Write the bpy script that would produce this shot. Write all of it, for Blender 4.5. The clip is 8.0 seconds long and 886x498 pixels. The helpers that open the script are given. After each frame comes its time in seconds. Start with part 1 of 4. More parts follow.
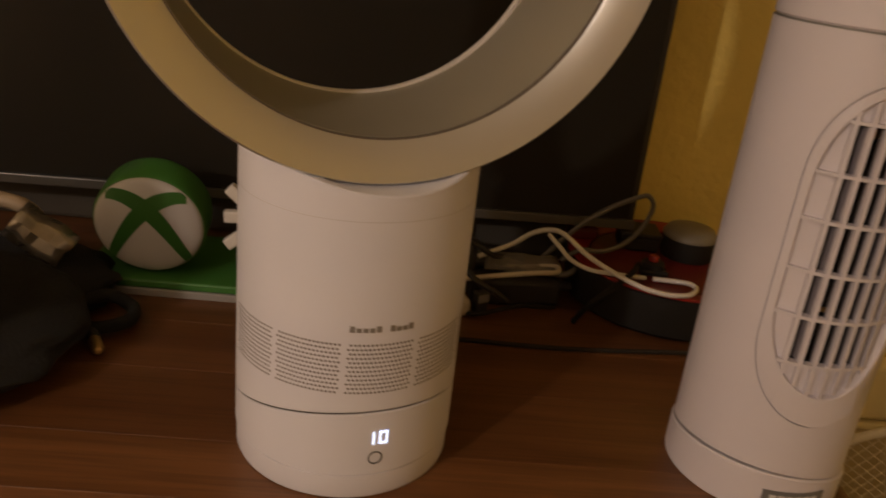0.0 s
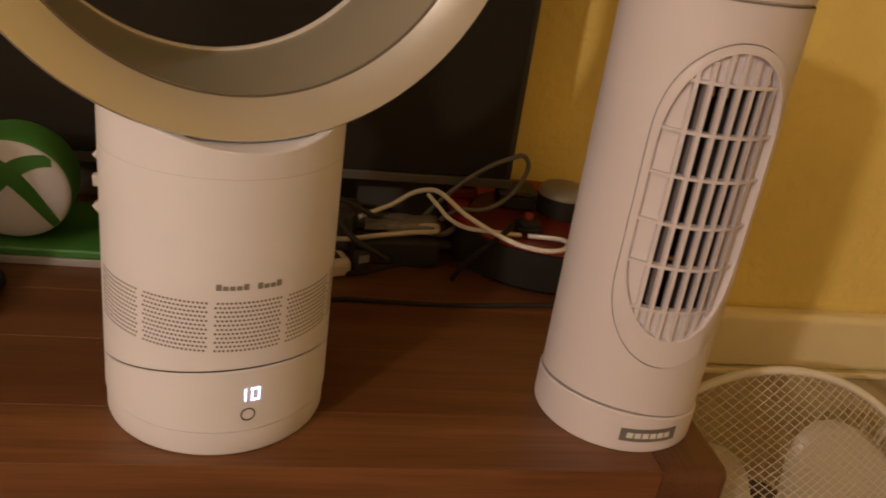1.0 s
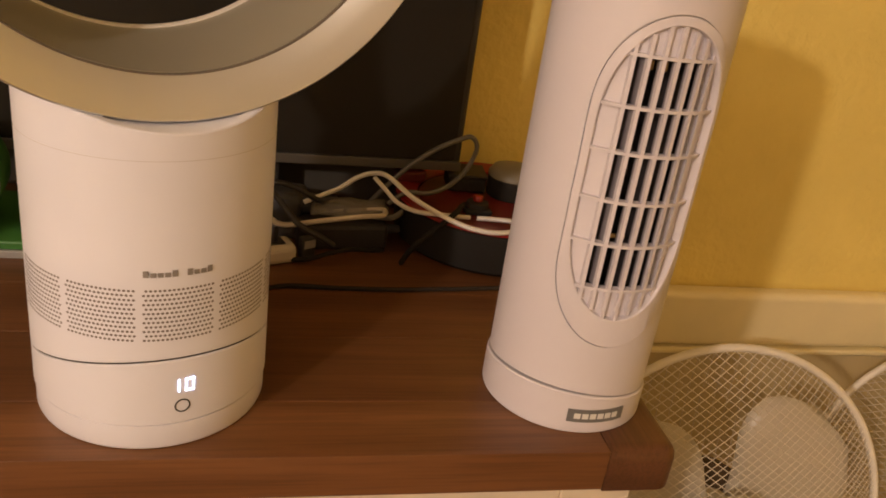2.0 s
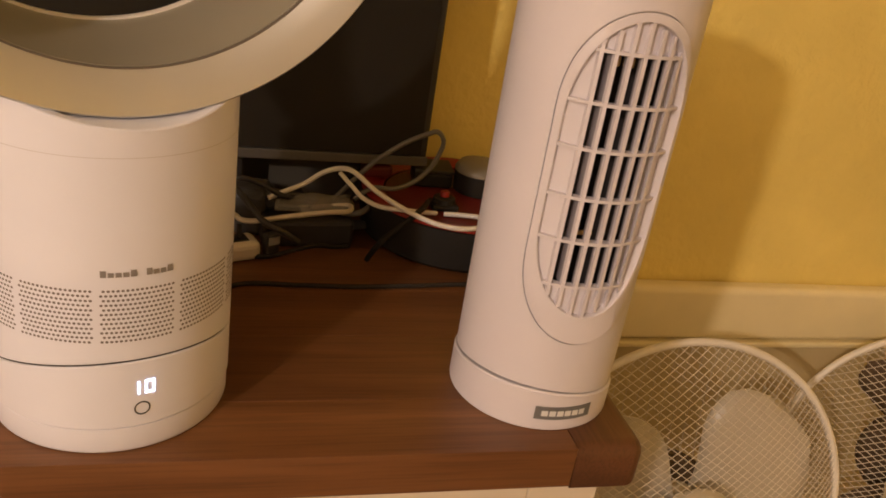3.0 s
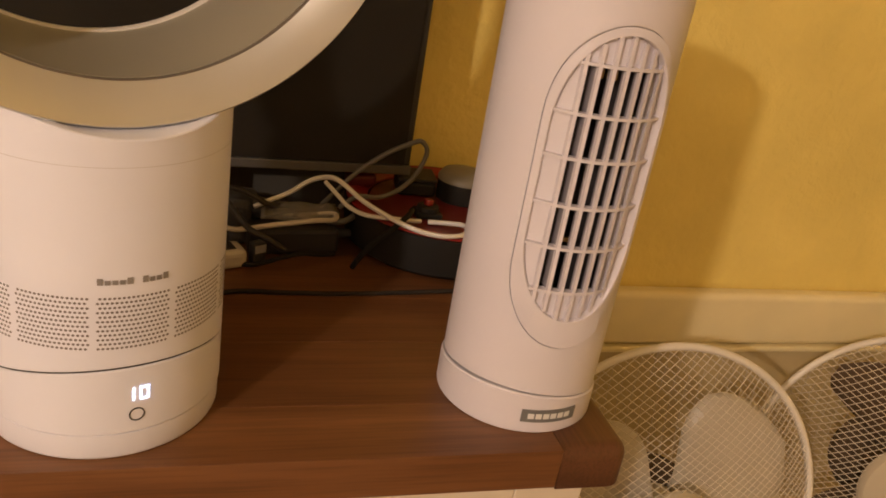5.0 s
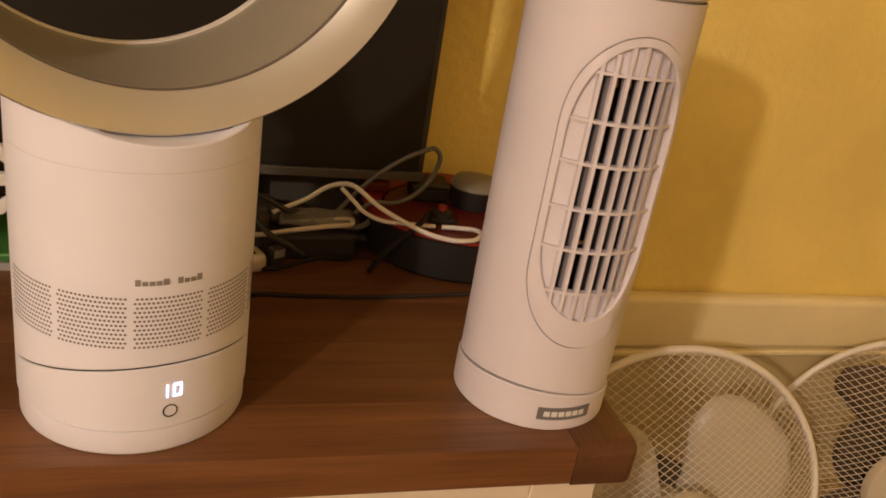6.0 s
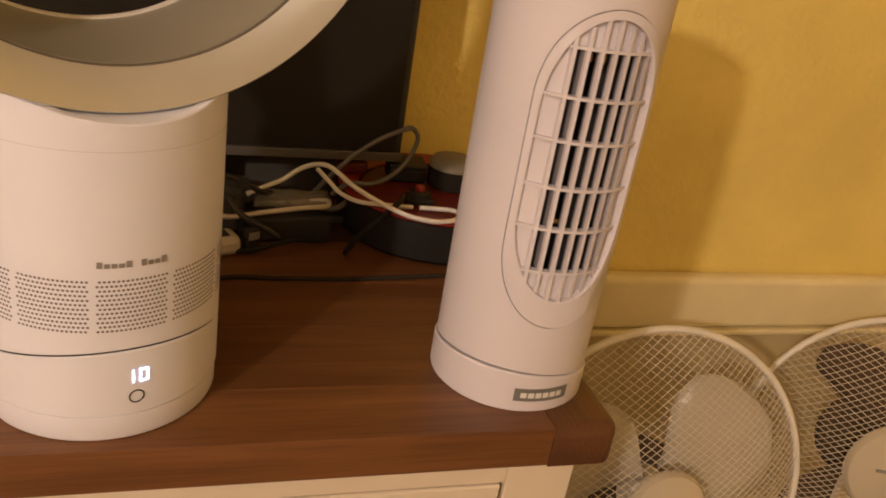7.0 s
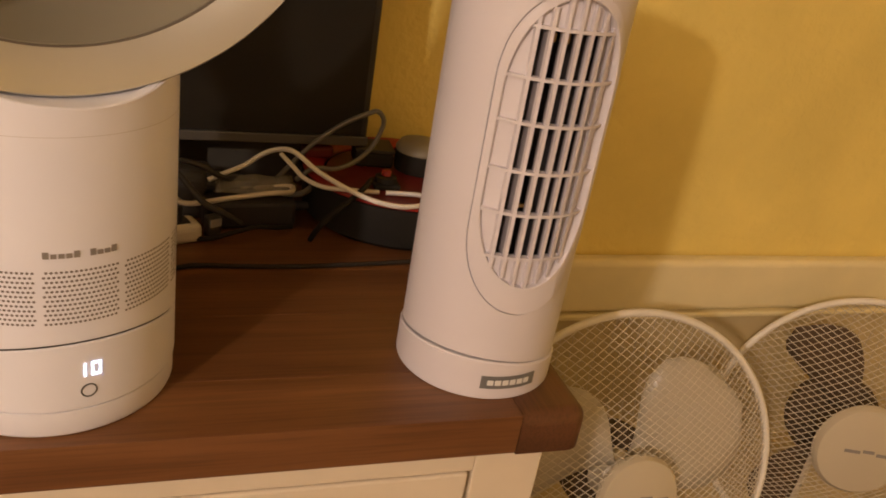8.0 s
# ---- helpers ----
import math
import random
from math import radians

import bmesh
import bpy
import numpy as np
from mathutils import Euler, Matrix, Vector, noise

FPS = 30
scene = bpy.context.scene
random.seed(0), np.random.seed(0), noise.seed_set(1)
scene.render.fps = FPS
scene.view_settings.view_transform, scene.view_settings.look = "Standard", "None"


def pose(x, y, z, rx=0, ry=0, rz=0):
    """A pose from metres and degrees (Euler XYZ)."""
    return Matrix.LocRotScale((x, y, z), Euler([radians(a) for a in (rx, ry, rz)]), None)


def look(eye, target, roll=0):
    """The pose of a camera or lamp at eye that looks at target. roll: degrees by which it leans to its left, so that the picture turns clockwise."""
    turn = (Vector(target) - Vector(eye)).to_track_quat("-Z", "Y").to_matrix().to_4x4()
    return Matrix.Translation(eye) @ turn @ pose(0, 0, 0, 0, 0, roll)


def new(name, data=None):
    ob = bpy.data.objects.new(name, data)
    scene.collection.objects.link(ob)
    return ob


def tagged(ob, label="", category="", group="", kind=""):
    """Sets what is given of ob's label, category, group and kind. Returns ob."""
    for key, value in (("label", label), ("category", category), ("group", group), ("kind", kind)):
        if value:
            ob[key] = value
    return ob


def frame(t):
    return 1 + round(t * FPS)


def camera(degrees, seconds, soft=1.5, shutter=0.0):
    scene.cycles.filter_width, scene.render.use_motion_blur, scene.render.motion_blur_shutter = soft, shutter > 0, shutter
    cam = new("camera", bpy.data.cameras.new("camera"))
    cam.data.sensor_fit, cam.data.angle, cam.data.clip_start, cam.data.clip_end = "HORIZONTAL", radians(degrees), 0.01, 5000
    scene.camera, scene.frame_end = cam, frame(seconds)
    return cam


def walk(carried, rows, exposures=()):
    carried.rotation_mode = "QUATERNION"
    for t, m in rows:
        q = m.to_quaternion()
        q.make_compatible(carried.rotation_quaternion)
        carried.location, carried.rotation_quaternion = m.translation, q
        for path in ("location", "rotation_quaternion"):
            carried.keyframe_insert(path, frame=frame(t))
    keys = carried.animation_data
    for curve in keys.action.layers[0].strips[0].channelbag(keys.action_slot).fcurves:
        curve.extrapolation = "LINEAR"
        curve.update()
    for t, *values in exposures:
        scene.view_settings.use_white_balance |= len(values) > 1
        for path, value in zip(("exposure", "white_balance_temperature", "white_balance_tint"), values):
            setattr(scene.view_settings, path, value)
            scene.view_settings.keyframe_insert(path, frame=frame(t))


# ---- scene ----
cam = camera(56.5, 8.0, soft=1.7, shutter=0.5)
PATH = [
    (0, (0.095, 0.151, 1.159), (0.22, 1.995, 0.395), 6.5),
    (0.5, (0.105, 0.141, 1.161), (0.37, 1.958, 0.369), 7.8),
    (1, (0.116, 0.136, 1.16), (0.481, 1.928, 0.351), 8.4),
    (1.5, (0.127, 0.136, 1.158), (0.537, 1.915, 0.341), 8.3),
    (2, (0.135, 0.143, 1.153), (0.584, 1.909, 0.329), 8.4),
    (3.5, (0.137, 0.151, 1.153), (0.688, 1.887, 0.326), 9.6),
    (4, (0.136, 0.153, 1.153), (0.702, 1.886, 0.328), 9.7),
    (4.5, (0.134, 0.15, 1.154), (0.72, 1.881, 0.34), 9.9),
    (6, (0.106, 0.124, 1.159), (0.688, 1.87, 0.376), 9.6),
    (6.5, (0.107, 0.129, 1.154), (0.694, 1.867, 0.357), 9.9),
    (7, (0.119, 0.13, 1.154), (0.73, 1.851, 0.339), 9.6),
    (7.5, (0.124, 0.134, 1.151), (0.759, 1.84, 0.324), 9.5),
    (8, (0.131, 0.139, 1.151), (0.798, 1.827, 0.311), 9.9),
]
EXPOSURES = [(0, -1.0), (0.5, -0.60), (1, -0.5), (1.5, -0.22), (2, 0.0), (6.5, 0.0), (8, -0.07)]
walk(cam, [(t, look(eye, target, roll)) for t, eye, target, roll in PATH], EXPOSURES)

# ---- world, lamp ----
world = bpy.data.worlds.new("world")
scene.world = world
world.use_nodes = True
wbg = world.node_tree.nodes["Background"]
wbg.inputs[0].default_value = (1.0, 0.78, 0.5, 1)
wbg.inputs[1].default_value = 0.02

LAMP_AT = Vector((-1.67, -1.62, 2.10))
lamp_data = bpy.data.lights.new("bulb_light", "POINT")
lamp_data.energy = 137
lamp_data.color = (1.0, 0.818, 0.715)
lamp_data.shadow_soft_size = 0.06
bulb_light = new("bulb_light", lamp_data)
bulb_light.location = LAMP_AT


# ---- materials ----
def mat(name, color, rough=0.5, metal=0.0, grain=None, vary=0.0, bump=0.0, bump_scale=200.0, coat=0.0, spec=0.5):
    """Principled surface; vary: share by which two noises, coarse and fine, change its colour; bump: fine relief in metres."""
    m = bpy.data.materials.new(name)
    m.use_nodes = True
    nt = m.node_tree
    b = nt.nodes["Principled BSDF"]
    b.inputs["Base Color"].default_value = (*color, 1)
    b.inputs["Roughness"].default_value = rough
    b.inputs["Metallic"].default_value = metal
    b.inputs["Coat Weight"].default_value = coat
    b.inputs["Specular IOR Level"].default_value = spec
    tc = nt.nodes.new("ShaderNodeTexCoord")
    if vary:
        n1 = nt.nodes.new("ShaderNodeTexNoise")
        n1.inputs["Scale"].default_value = grain or 9.0
        n1.inputs["Detail"].default_value = 6
        nt.links.new(tc.outputs["Object"], n1.inputs["Vector"])
        ramp = nt.nodes.new("ShaderNodeValToRGB")
        ramp.color_ramp.elements[0].position, ramp.color_ramp.elements[1].position = 0.3, 0.7
        lo = [c * (1 - vary) for c in color]
        hi = [min(1, c * (1 + vary)) for c in color]
        ramp.color_ramp.elements[0].color, ramp.color_ramp.elements[1].color = (*lo, 1), (*hi, 1)
        nt.links.new(n1.outputs["Fac"], ramp.inputs["Fac"])
        nt.links.new(ramp.outputs["Color"], b.inputs["Base Color"])
        rr = nt.nodes.new("ShaderNodeMapRange")
        rr.inputs["To Min"].default_value, rr.inputs["To Max"].default_value = max(0, rough - 0.06), min(1, rough + 0.06)
        nt.links.new(n1.outputs["Fac"], rr.inputs["Value"])
        nt.links.new(rr.outputs["Result"], b.inputs["Roughness"])
    if bump:
        n2 = nt.nodes.new("ShaderNodeTexNoise")
        n2.inputs["Scale"].default_value = bump_scale
        n2.inputs["Detail"].default_value = 4
        nt.links.new(tc.outputs["Object"], n2.inputs["Vector"])
        bp = nt.nodes.new("ShaderNodeBump")
        bp.inputs["Distance"].default_value = bump
        bp.inputs["Strength"].default_value = 0.6
        nt.links.new(n2.outputs["Fac"], bp.inputs["Height"])
        nt.links.new(bp.outputs["Normal"], b.inputs["Normal"])
    return m


def wood(name, dark, mid, light, along="x", rough=0.42):
    """Stained wood: long streaks, fine pores and rings, a tone of its own for each plank."""
    m = bpy.data.materials.new(name)
    m.use_nodes = True
    nt = m.node_tree
    b = nt.nodes["Principled BSDF"]
    tc = nt.nodes.new("ShaderNodeTexCoord")
    info = nt.nodes.new("ShaderNodeObjectInfo")
    shift = nt.nodes.new("ShaderNodeVectorMath")
    shift.operation = "MULTIPLY_ADD"
    comb = nt.nodes.new("ShaderNodeCombineXYZ")
    for s in ("X", "Y", "Z"):
        nt.links.new(info.outputs["Random"], comb.inputs[s])
    nt.links.new(comb.outputs[0], shift.inputs[0])
    shift.inputs[1].default_value = (7.1, 3.7, 5.3)
    nt.links.new(tc.outputs["Object"], shift.inputs[2])
    mp = nt.nodes.new("ShaderNodeMapping")
    mp.inputs["Scale"].default_value = (1.6, 26, 26) if along == "x" else (26, 1.6, 26)
    nt.links.new(shift.outputs[0], mp.inputs["Vector"])
    n1 = nt.nodes.new("ShaderNodeTexNoise")
    n1.inputs["Scale"].default_value, n1.inputs["Detail"].default_value, n1.inputs["Distortion"].default_value = 1.3, 7, 0.6
    nt.links.new(mp.outputs[0], n1.inputs["Vector"])
    ramp = nt.nodes.new("ShaderNodeValToRGB")
    e = ramp.color_ramp.elements
    e[0].position, e[0].color = 0.30, (*dark, 1)
    e[1].position, e[1].color = 0.72, (*light, 1)
    k = e.new(0.5)
    k.color = (*mid, 1)
    nt.links.new(n1.outputs["Fac"], ramp.inputs["Fac"])
    mp2 = nt.nodes.new("ShaderNodeMapping")
    mp2.inputs["Scale"].default_value = (14, 420, 420) if along == "x" else (420, 14, 420)
    nt.links.new(shift.outputs[0], mp2.inputs["Vector"])
    n2 = nt.nodes.new("ShaderNodeTexNoise")
    n2.inputs["Scale"].default_value, n2.inputs["Detail"].default_value = 1.0, 3
    nt.links.new(mp2.outputs[0], n2.inputs["Vector"])
    pores = nt.nodes.new("ShaderNodeMapRange")
    pores.inputs["From Min"].default_value, pores.inputs["From Max"].default_value = 0.35, 0.55
    pores.inputs["To Min"].default_value, pores.inputs["To Max"].default_value = 0.80, 1.02
    nt.links.new(n2.outputs["Fac"], pores.inputs["Value"])
    tone = nt.nodes.new("ShaderNodeMapRange")
    tone.inputs["To Min"].default_value, tone.inputs["To Max"].default_value = 0.82, 1.15
    nt.links.new(info.outputs["Random"], tone.inputs["Value"])
    mul = nt.nodes.new("ShaderNodeMath")
    mul.operation = "MULTIPLY"
    nt.links.new(pores.outputs[0], mul.inputs[0])
    nt.links.new(tone.outputs[0], mul.inputs[1])
    mix = nt.nodes.new("ShaderNodeVectorMath")
    mix.operation = "SCALE"
    nt.links.new(ramp.outputs[0], mix.inputs[0])
    nt.links.new(mul.outputs[0], mix.inputs["Scale"])
    nt.links.new(mix.outputs[0], b.inputs["Base Color"])
    b.inputs["Roughness"].default_value = rough
    bp = nt.nodes.new("ShaderNodeBump")
    bp.inputs["Distance"].default_value, bp.inputs["Strength"].default_value = 0.0003, 0.5
    nt.links.new(n2.outputs["Fac"], bp.inputs["Height"])
    nt.links.new(bp.outputs["Normal"], b.inputs["Normal"])
    return m


def glow(name, color, strength):
    m = bpy.data.materials.new(name)
    m.use_nodes = True
    b = m.node_tree.nodes["Principled BSDF"]
    b.inputs["Base Color"].default_value = (*color, 1)
    b.inputs["Emission Color"].default_value = (*color, 1)
    b.inputs["Emission Strength"].default_value = strength
    return m


def clear_plastic(name):
    m = bpy.data.materials.new(name)
    m.use_nodes = True
    b = m.node_tree.nodes["Principled BSDF"]
    b.inputs["Base Color"].default_value = (0.72, 0.67, 0.60, 1)
    b.inputs["Roughness"].default_value = 0.18
    b.inputs["Transmission Weight"].default_value = 0.8
    b.inputs["IOR"].default_value = 1.2
    return m


M_WOOD = wood("brown_stained_wood", (0.104, 0.0375, 0.0120), (0.134, 0.0515, 0.0163), (0.176, 0.071, 0.0232))
M_WOOD_FRONT = wood("orange_brown_front_wood", (0.118, 0.0440, 0.0140), (0.160, 0.0630, 0.0202), (0.222, 0.0930, 0.0315))
M_WOOD_END = wood("brown_stained_end_wood", (0.095, 0.036, 0.015), (0.125, 0.048, 0.020), (0.155, 0.061, 0.026), along="y")
M_CREAM = mat("cream_paint", (0.72, 0.615, 0.465), 0.45, vary=0.05, bump=0.0003, bump_scale=60)
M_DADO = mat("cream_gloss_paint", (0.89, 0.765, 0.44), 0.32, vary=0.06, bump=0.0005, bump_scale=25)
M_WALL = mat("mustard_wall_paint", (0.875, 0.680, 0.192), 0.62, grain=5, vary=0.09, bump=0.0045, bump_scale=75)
# darker copy of M_DADO: shade behind the floor fans put into the paint
M_DADO_LOW = mat("shaded_cream_paint", (0.60, 0.485, 0.265), 0.45, vary=0.08, bump=0.0005, bump_scale=25)
M_FAR = mat("plain_wall_paint", (0.62, 0.50, 0.32), 0.7, vary=0.05)
M_CEIL = mat("ceiling_paint", (0.8, 0.76, 0.68), 0.8, vary=0.03)
M_CARPET = mat("beige_carpet", (0.20, 0.155, 0.105), 0.95, grain=40, vary=0.2, bump=0.004, bump_scale=350)
M_WHITE = mat("white_plastic", (0.780, 0.770, 0.825), 0.38, grain=14, vary=0.025, bump=0.00005, bump_scale=900)
M_TOWER = mat("tower_white_plastic", (0.680, 0.632, 0.660), 0.48, grain=12, vary=0.025, bump=0.00008, bump_scale=700)
# tower plastic darkened: shade on the ribs' sides put into the colour
M_FIN = mat("shaded_lavender_grey", (0.27, 0.245, 0.265), 0.55, grain=14, vary=0.06)
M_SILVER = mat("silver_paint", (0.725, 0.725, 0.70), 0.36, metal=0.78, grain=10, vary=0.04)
# darker, browner and less metallic than M_SILVER, for the ring's inner face
M_SILVER_IN = mat("darker_inner_silver", (0.36, 0.342, 0.285), 0.42, metal=0.4, grain=10, vary=0.04)
M_CHROME = mat("bright_edge", (0.84, 0.80, 0.75), 0.3, metal=0.1)
M_SEAM = mat("dark_seam", (0.03, 0.026, 0.022), 0.7)
M_FINE_SEAM = mat("fine_seam_grey", (0.60, 0.57, 0.57), 0.6)
M_SLOT = mat("slot_grey", (0.15, 0.125, 0.10), 0.6)
M_TUB = mat("matt_black_plastic", (0.016, 0.0138, 0.0115), 0.62, vary=0.2, spec=0.3)
# brown raised to stand for stray light in the gap below the television
M_GAP_FILL = mat("gap_fill_brown", (0.060, 0.049, 0.034), 0.7, vary=0.2)
M_LEAD = mat("dull_black_rubber", (0.019, 0.0155, 0.012), 0.8, vary=0.2, spec=0.2)
M_LEAD_BROWN = mat("dusty_brown_black_rubber", (0.034, 0.025, 0.018), 0.85, vary=0.2, spec=0.2)
M_HOLE = mat("perforation", (0.17, 0.14, 0.13), 0.8)
M_PRINT = mat("grey_print", (0.27, 0.24, 0.22), 0.5)
M_LABEL = mat("grey_label", (0.16, 0.155, 0.15), 0.45, vary=0.05)
M_LABELTXT = mat("pale_print", (0.72, 0.70, 0.67), 0.5)
M_BLACK = mat("black_plastic", (0.024, 0.020, 0.017), 0.55, vary=0.25)
M_DARK = mat("dark_grey_plastic", (0.045, 0.042, 0.038), 0.5, vary=0.2)
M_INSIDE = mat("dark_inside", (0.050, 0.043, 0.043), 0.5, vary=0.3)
M_SCREEN = mat("screen_glass", (0.025, 0.0215, 0.0165), 0.24, spec=0.10)
M_BEZEL = mat("screen_strip", (0.12, 0.11, 0.095), 0.35, metal=0.4)
M_GREEN = mat("green_plastic", (0.055, 0.19, 0.035), 0.42, vary=0.06)
M_DKGREEN = mat("deep_green_plastic", (0.035, 0.14, 0.02), 0.45, vary=0.06)
M_LAMPWHITE = mat("frosted_white_plastic", (0.54, 0.52, 0.50), 0.5, vary=0.03)
M_GREY = mat("grey_plastic", (0.34, 0.32, 0.29), 0.4, vary=0.06)
M_LID = mat("dull_grey_lid", (0.22, 0.195, 0.15), 0.45, vary=0.12)
M_RED = mat("red_plastic", (0.25, 0.011, 0.009), 0.35, vary=0.1)
# darker copy of M_RED: shade inside the tub put into the colour
M_RED_SHADED = mat("shaded_red_plastic", (0.11, 0.007, 0.006), 0.45, vary=0.1)
M_CABLE = mat("white_cable", (0.78, 0.73, 0.66), 0.4, vary=0.04)
M_CABLE_CREAM = mat("aged_white_cable", (0.62, 0.54, 0.42), 0.45, vary=0.06)
M_CABLE_GREY = mat("grey_cable", (0.13, 0.12, 0.105), 0.45, vary=0.08)
M_BLADE = mat("milky_blade", (0.57, 0.505, 0.385), 0.35, vary=0.04)
M_BLADE_DARK = mat("dark_blade", (0.105, 0.066, 0.034), 0.8, vary=0.1)
M_WIRE = mat("white_coated_wire", (0.66, 0.585, 0.465), 0.35, vary=0.03)
M_RIM = mat("white_moulded_rim", (0.80, 0.745, 0.65), 0.35, vary=0.03)
M_BADGE = mat("cream_badge_plastic", (0.56, 0.485, 0.35), 0.4, vary=0.03)
M_MOTOR = mat("dark_brown_plastic", (0.090, 0.058, 0.031), 0.8, vary=0.1)
M_BRASS = mat("brass", (0.55, 0.36, 0.14), 0.35, metal=0.8)
M_TAN = mat("tan_rubber", (0.36, 0.27, 0.17), 0.55, vary=0.1)
M_LED = glow("led_digit", (0.72, 0.80, 1.0), 3.2)
M_CLEAR = clear_plastic("clear_plastic_wrap")
# plastic film given a metallic surface for its glints
M_WRAP = mat("shiny_plastic_film", (0.42, 0.38, 0.33), 0.22, metal=0.7, vary=0.25, grain=60)


# ---- mesh builders ----
def part(name, bm, material, parent=None, label="", smooth=None):
    """Links a bmesh, or (vertices, faces), as one mesh object under parent. smooth: angle in degrees below which edges are shaded smooth."""
    me = bpy.data.meshes.new(name)
    if isinstance(bm, tuple):
        me.from_pydata([tuple(v) for v in bm[0]], [], bm[1])
        b2 = bmesh.new()
        b2.from_mesh(me)
        bmesh.ops.recalc_face_normals(b2, faces=b2.faces)
        b2.to_mesh(me)
        b2.free()
    else:
        bmesh.ops.recalc_face_normals(bm, faces=bm.faces)
        bm.to_mesh(me)
        bm.free()
    me.materials.append(material)
    if smooth is not None:
        for p in me.polygons:
            p.use_smooth = True
        me.set_sharp_from_angle(angle=radians(smooth))
    ob = new(name, me)
    if parent is not None:
        ob.parent = parent
    if label:
        ob["label"] = label
    return ob


def thing(name, at, rz, label, category, group="", kind=""):
    ob = new(name)
    ob.matrix_basis = pose(*at, 0, 0, rz)
    ob.empty_display_size = 0.05
    return tagged(ob, label, category, group, kind)


def box(x0, x1, y0, y1, z0, z1, bevel=0.0, seg=2):
    bm = bmesh.new()
    v = [bm.verts.new((x, y, z)) for x in (x0, x1) for y in (y0, y1) for z in (z0, z1)]
    for f in ((0, 1, 3, 2), (4, 6, 7, 5), (0, 4, 5, 1), (2, 3, 7, 6), (0, 2, 6, 4), (1, 5, 7, 3)):
        bm.faces.new([v[i] for i in f])
    if bevel:
        bmesh.ops.bevel(bm, geom=bm.edges[:], offset=bevel, segments=seg, profile=0.5, affect="EDGES")
    return bm


def lathe(profile, n=64, close=False):
    """Turns (r, z) points round z. close: the profile is a ring."""
    vs, fs = [], []
    k = len(profile)
    for i in range(n):
        a = 2 * math.pi * i / n
        for r, z in profile:
            vs.append((r * math.cos(a), r * math.sin(a), z))
    for i in range(n):
        j = (i + 1) % n
        for q in range(k if close else k - 1):
            w = (q + 1) % k
            fs.append((i * k + q, j * k + q, j * k + w, i * k + w))
    if not close:
        for q in (0, k - 1):
            if profile[q][0] > 1e-6:
                fs.append(tuple(i * k + q for i in range(n)))
    return vs, fs


def smooth_line(pts, per=8):
    """Catmull-Rom line through pts."""
    p = [Vector(q) for q in pts]
    p = [p[0] * 2 - p[1]] + p + [p[-1] * 2 - p[-2]]
    out = []
    for i in range(1, len(p) - 2):
        for s in range(per):
            t = s / per
            a, b, c, d = p[i - 1], p[i], p[i + 1], p[i + 2]
            out.append(0.5 * (2 * b + (c - a) * t + (2 * a - 5 * b + 4 * c - d) * t * t + (3 * b - a - 3 * c + d) * t ** 3))
    out.append(p[-2])
    return out


def tube(line, r, n=8, vs=None, fs=None, loop=False):
    """A round tube of radius r along a line of Vectors; adds to vs and fs."""
    vs, fs = ([], []) if vs is None else (vs, fs)
    base, k = len(vs), len(line)
    up = Vector((0.13, 0.21, 0.97)).normalized()
    for i, p in enumerate(line):
        if loop:
            d = line[(i + 1) % k] - line[i - 1]
        else:
            d = line[min(i + 1, k - 1)] - line[max(i - 1, 0)]
        d.normalize()
        s = d.cross(up)
        if s.length < 1e-3:
            s = d.cross(Vector((1, 0, 0)))
        s.normalize()
        u = s.cross(d)
        for q in range(n):
            a = 2 * math.pi * q / n
            vs.append(p + s * (r * math.cos(a)) + u * (r * math.sin(a)))
    for i in range(k if loop else k - 1):
        j = (i + 1) % k
        for q in range(n):
            w = (q + 1) % n
            fs.append((base + i * n + q, base + i * n + w, base + j * n + w, base + j * n + q))
    if not loop:
        fs.append(tuple(base + q for q in range(n)))
        fs.append(tuple(base + (k - 1) * n + q for q in range(n)))
    return vs, fs


def bent_plate(r, th, outline_rows):
    """Closed shell on a cylinder round z (facing -y at angle 0): rows of (z, a0, a1), angles in degrees from -y towards +x, between radii r and r + th."""
    vs, fs = [], []
    n = 10
    for z, a0, a1 in outline_rows:
        for rr in (r, r + th):
            for i in range(n + 1):
                a = radians(a0 + (a1 - a0) * i / n)
                vs.append((rr * math.sin(a), -rr * math.cos(a), z))
    row = 2 * (n + 1)
    for k in range(len(outline_rows) - 1):
        o, p = k * row, (k + 1) * row
        for i in range(n):
            fs.append((o + i, o + i + 1, p + i + 1, p + i))
            fs.append((o + n + 1 + i, p + n + 1 + i, p + n + 2 + i, o + n + 2 + i))
        fs.append((o, p, p + n + 1, o + n + 1))
        fs.append((o + n, o + 2 * n + 1, p + 2 * n + 1, p + n))
    for o in (0, (len(outline_rows) - 1) * row):
        for i in range(n):
            fs.append((o + i, o + n + 1 + i, o + n + 2 + i, o + i + 1))
    return vs, fs


def wrap(bmdata, r, z0, a0=0.0, lift=0.0003):
    """Bends flat (x, y) shapes with a small height onto a cylinder of radius r: x runs round it from angle a0, y up from z0."""
    vs, fs = bmdata
    out = []
    for x, y, h in vs:
        a = radians(a0) + x / r
        out.append(((r + lift + h) * math.sin(a), -(r + lift + h) * math.cos(a), z0 + y))
    return out, fs


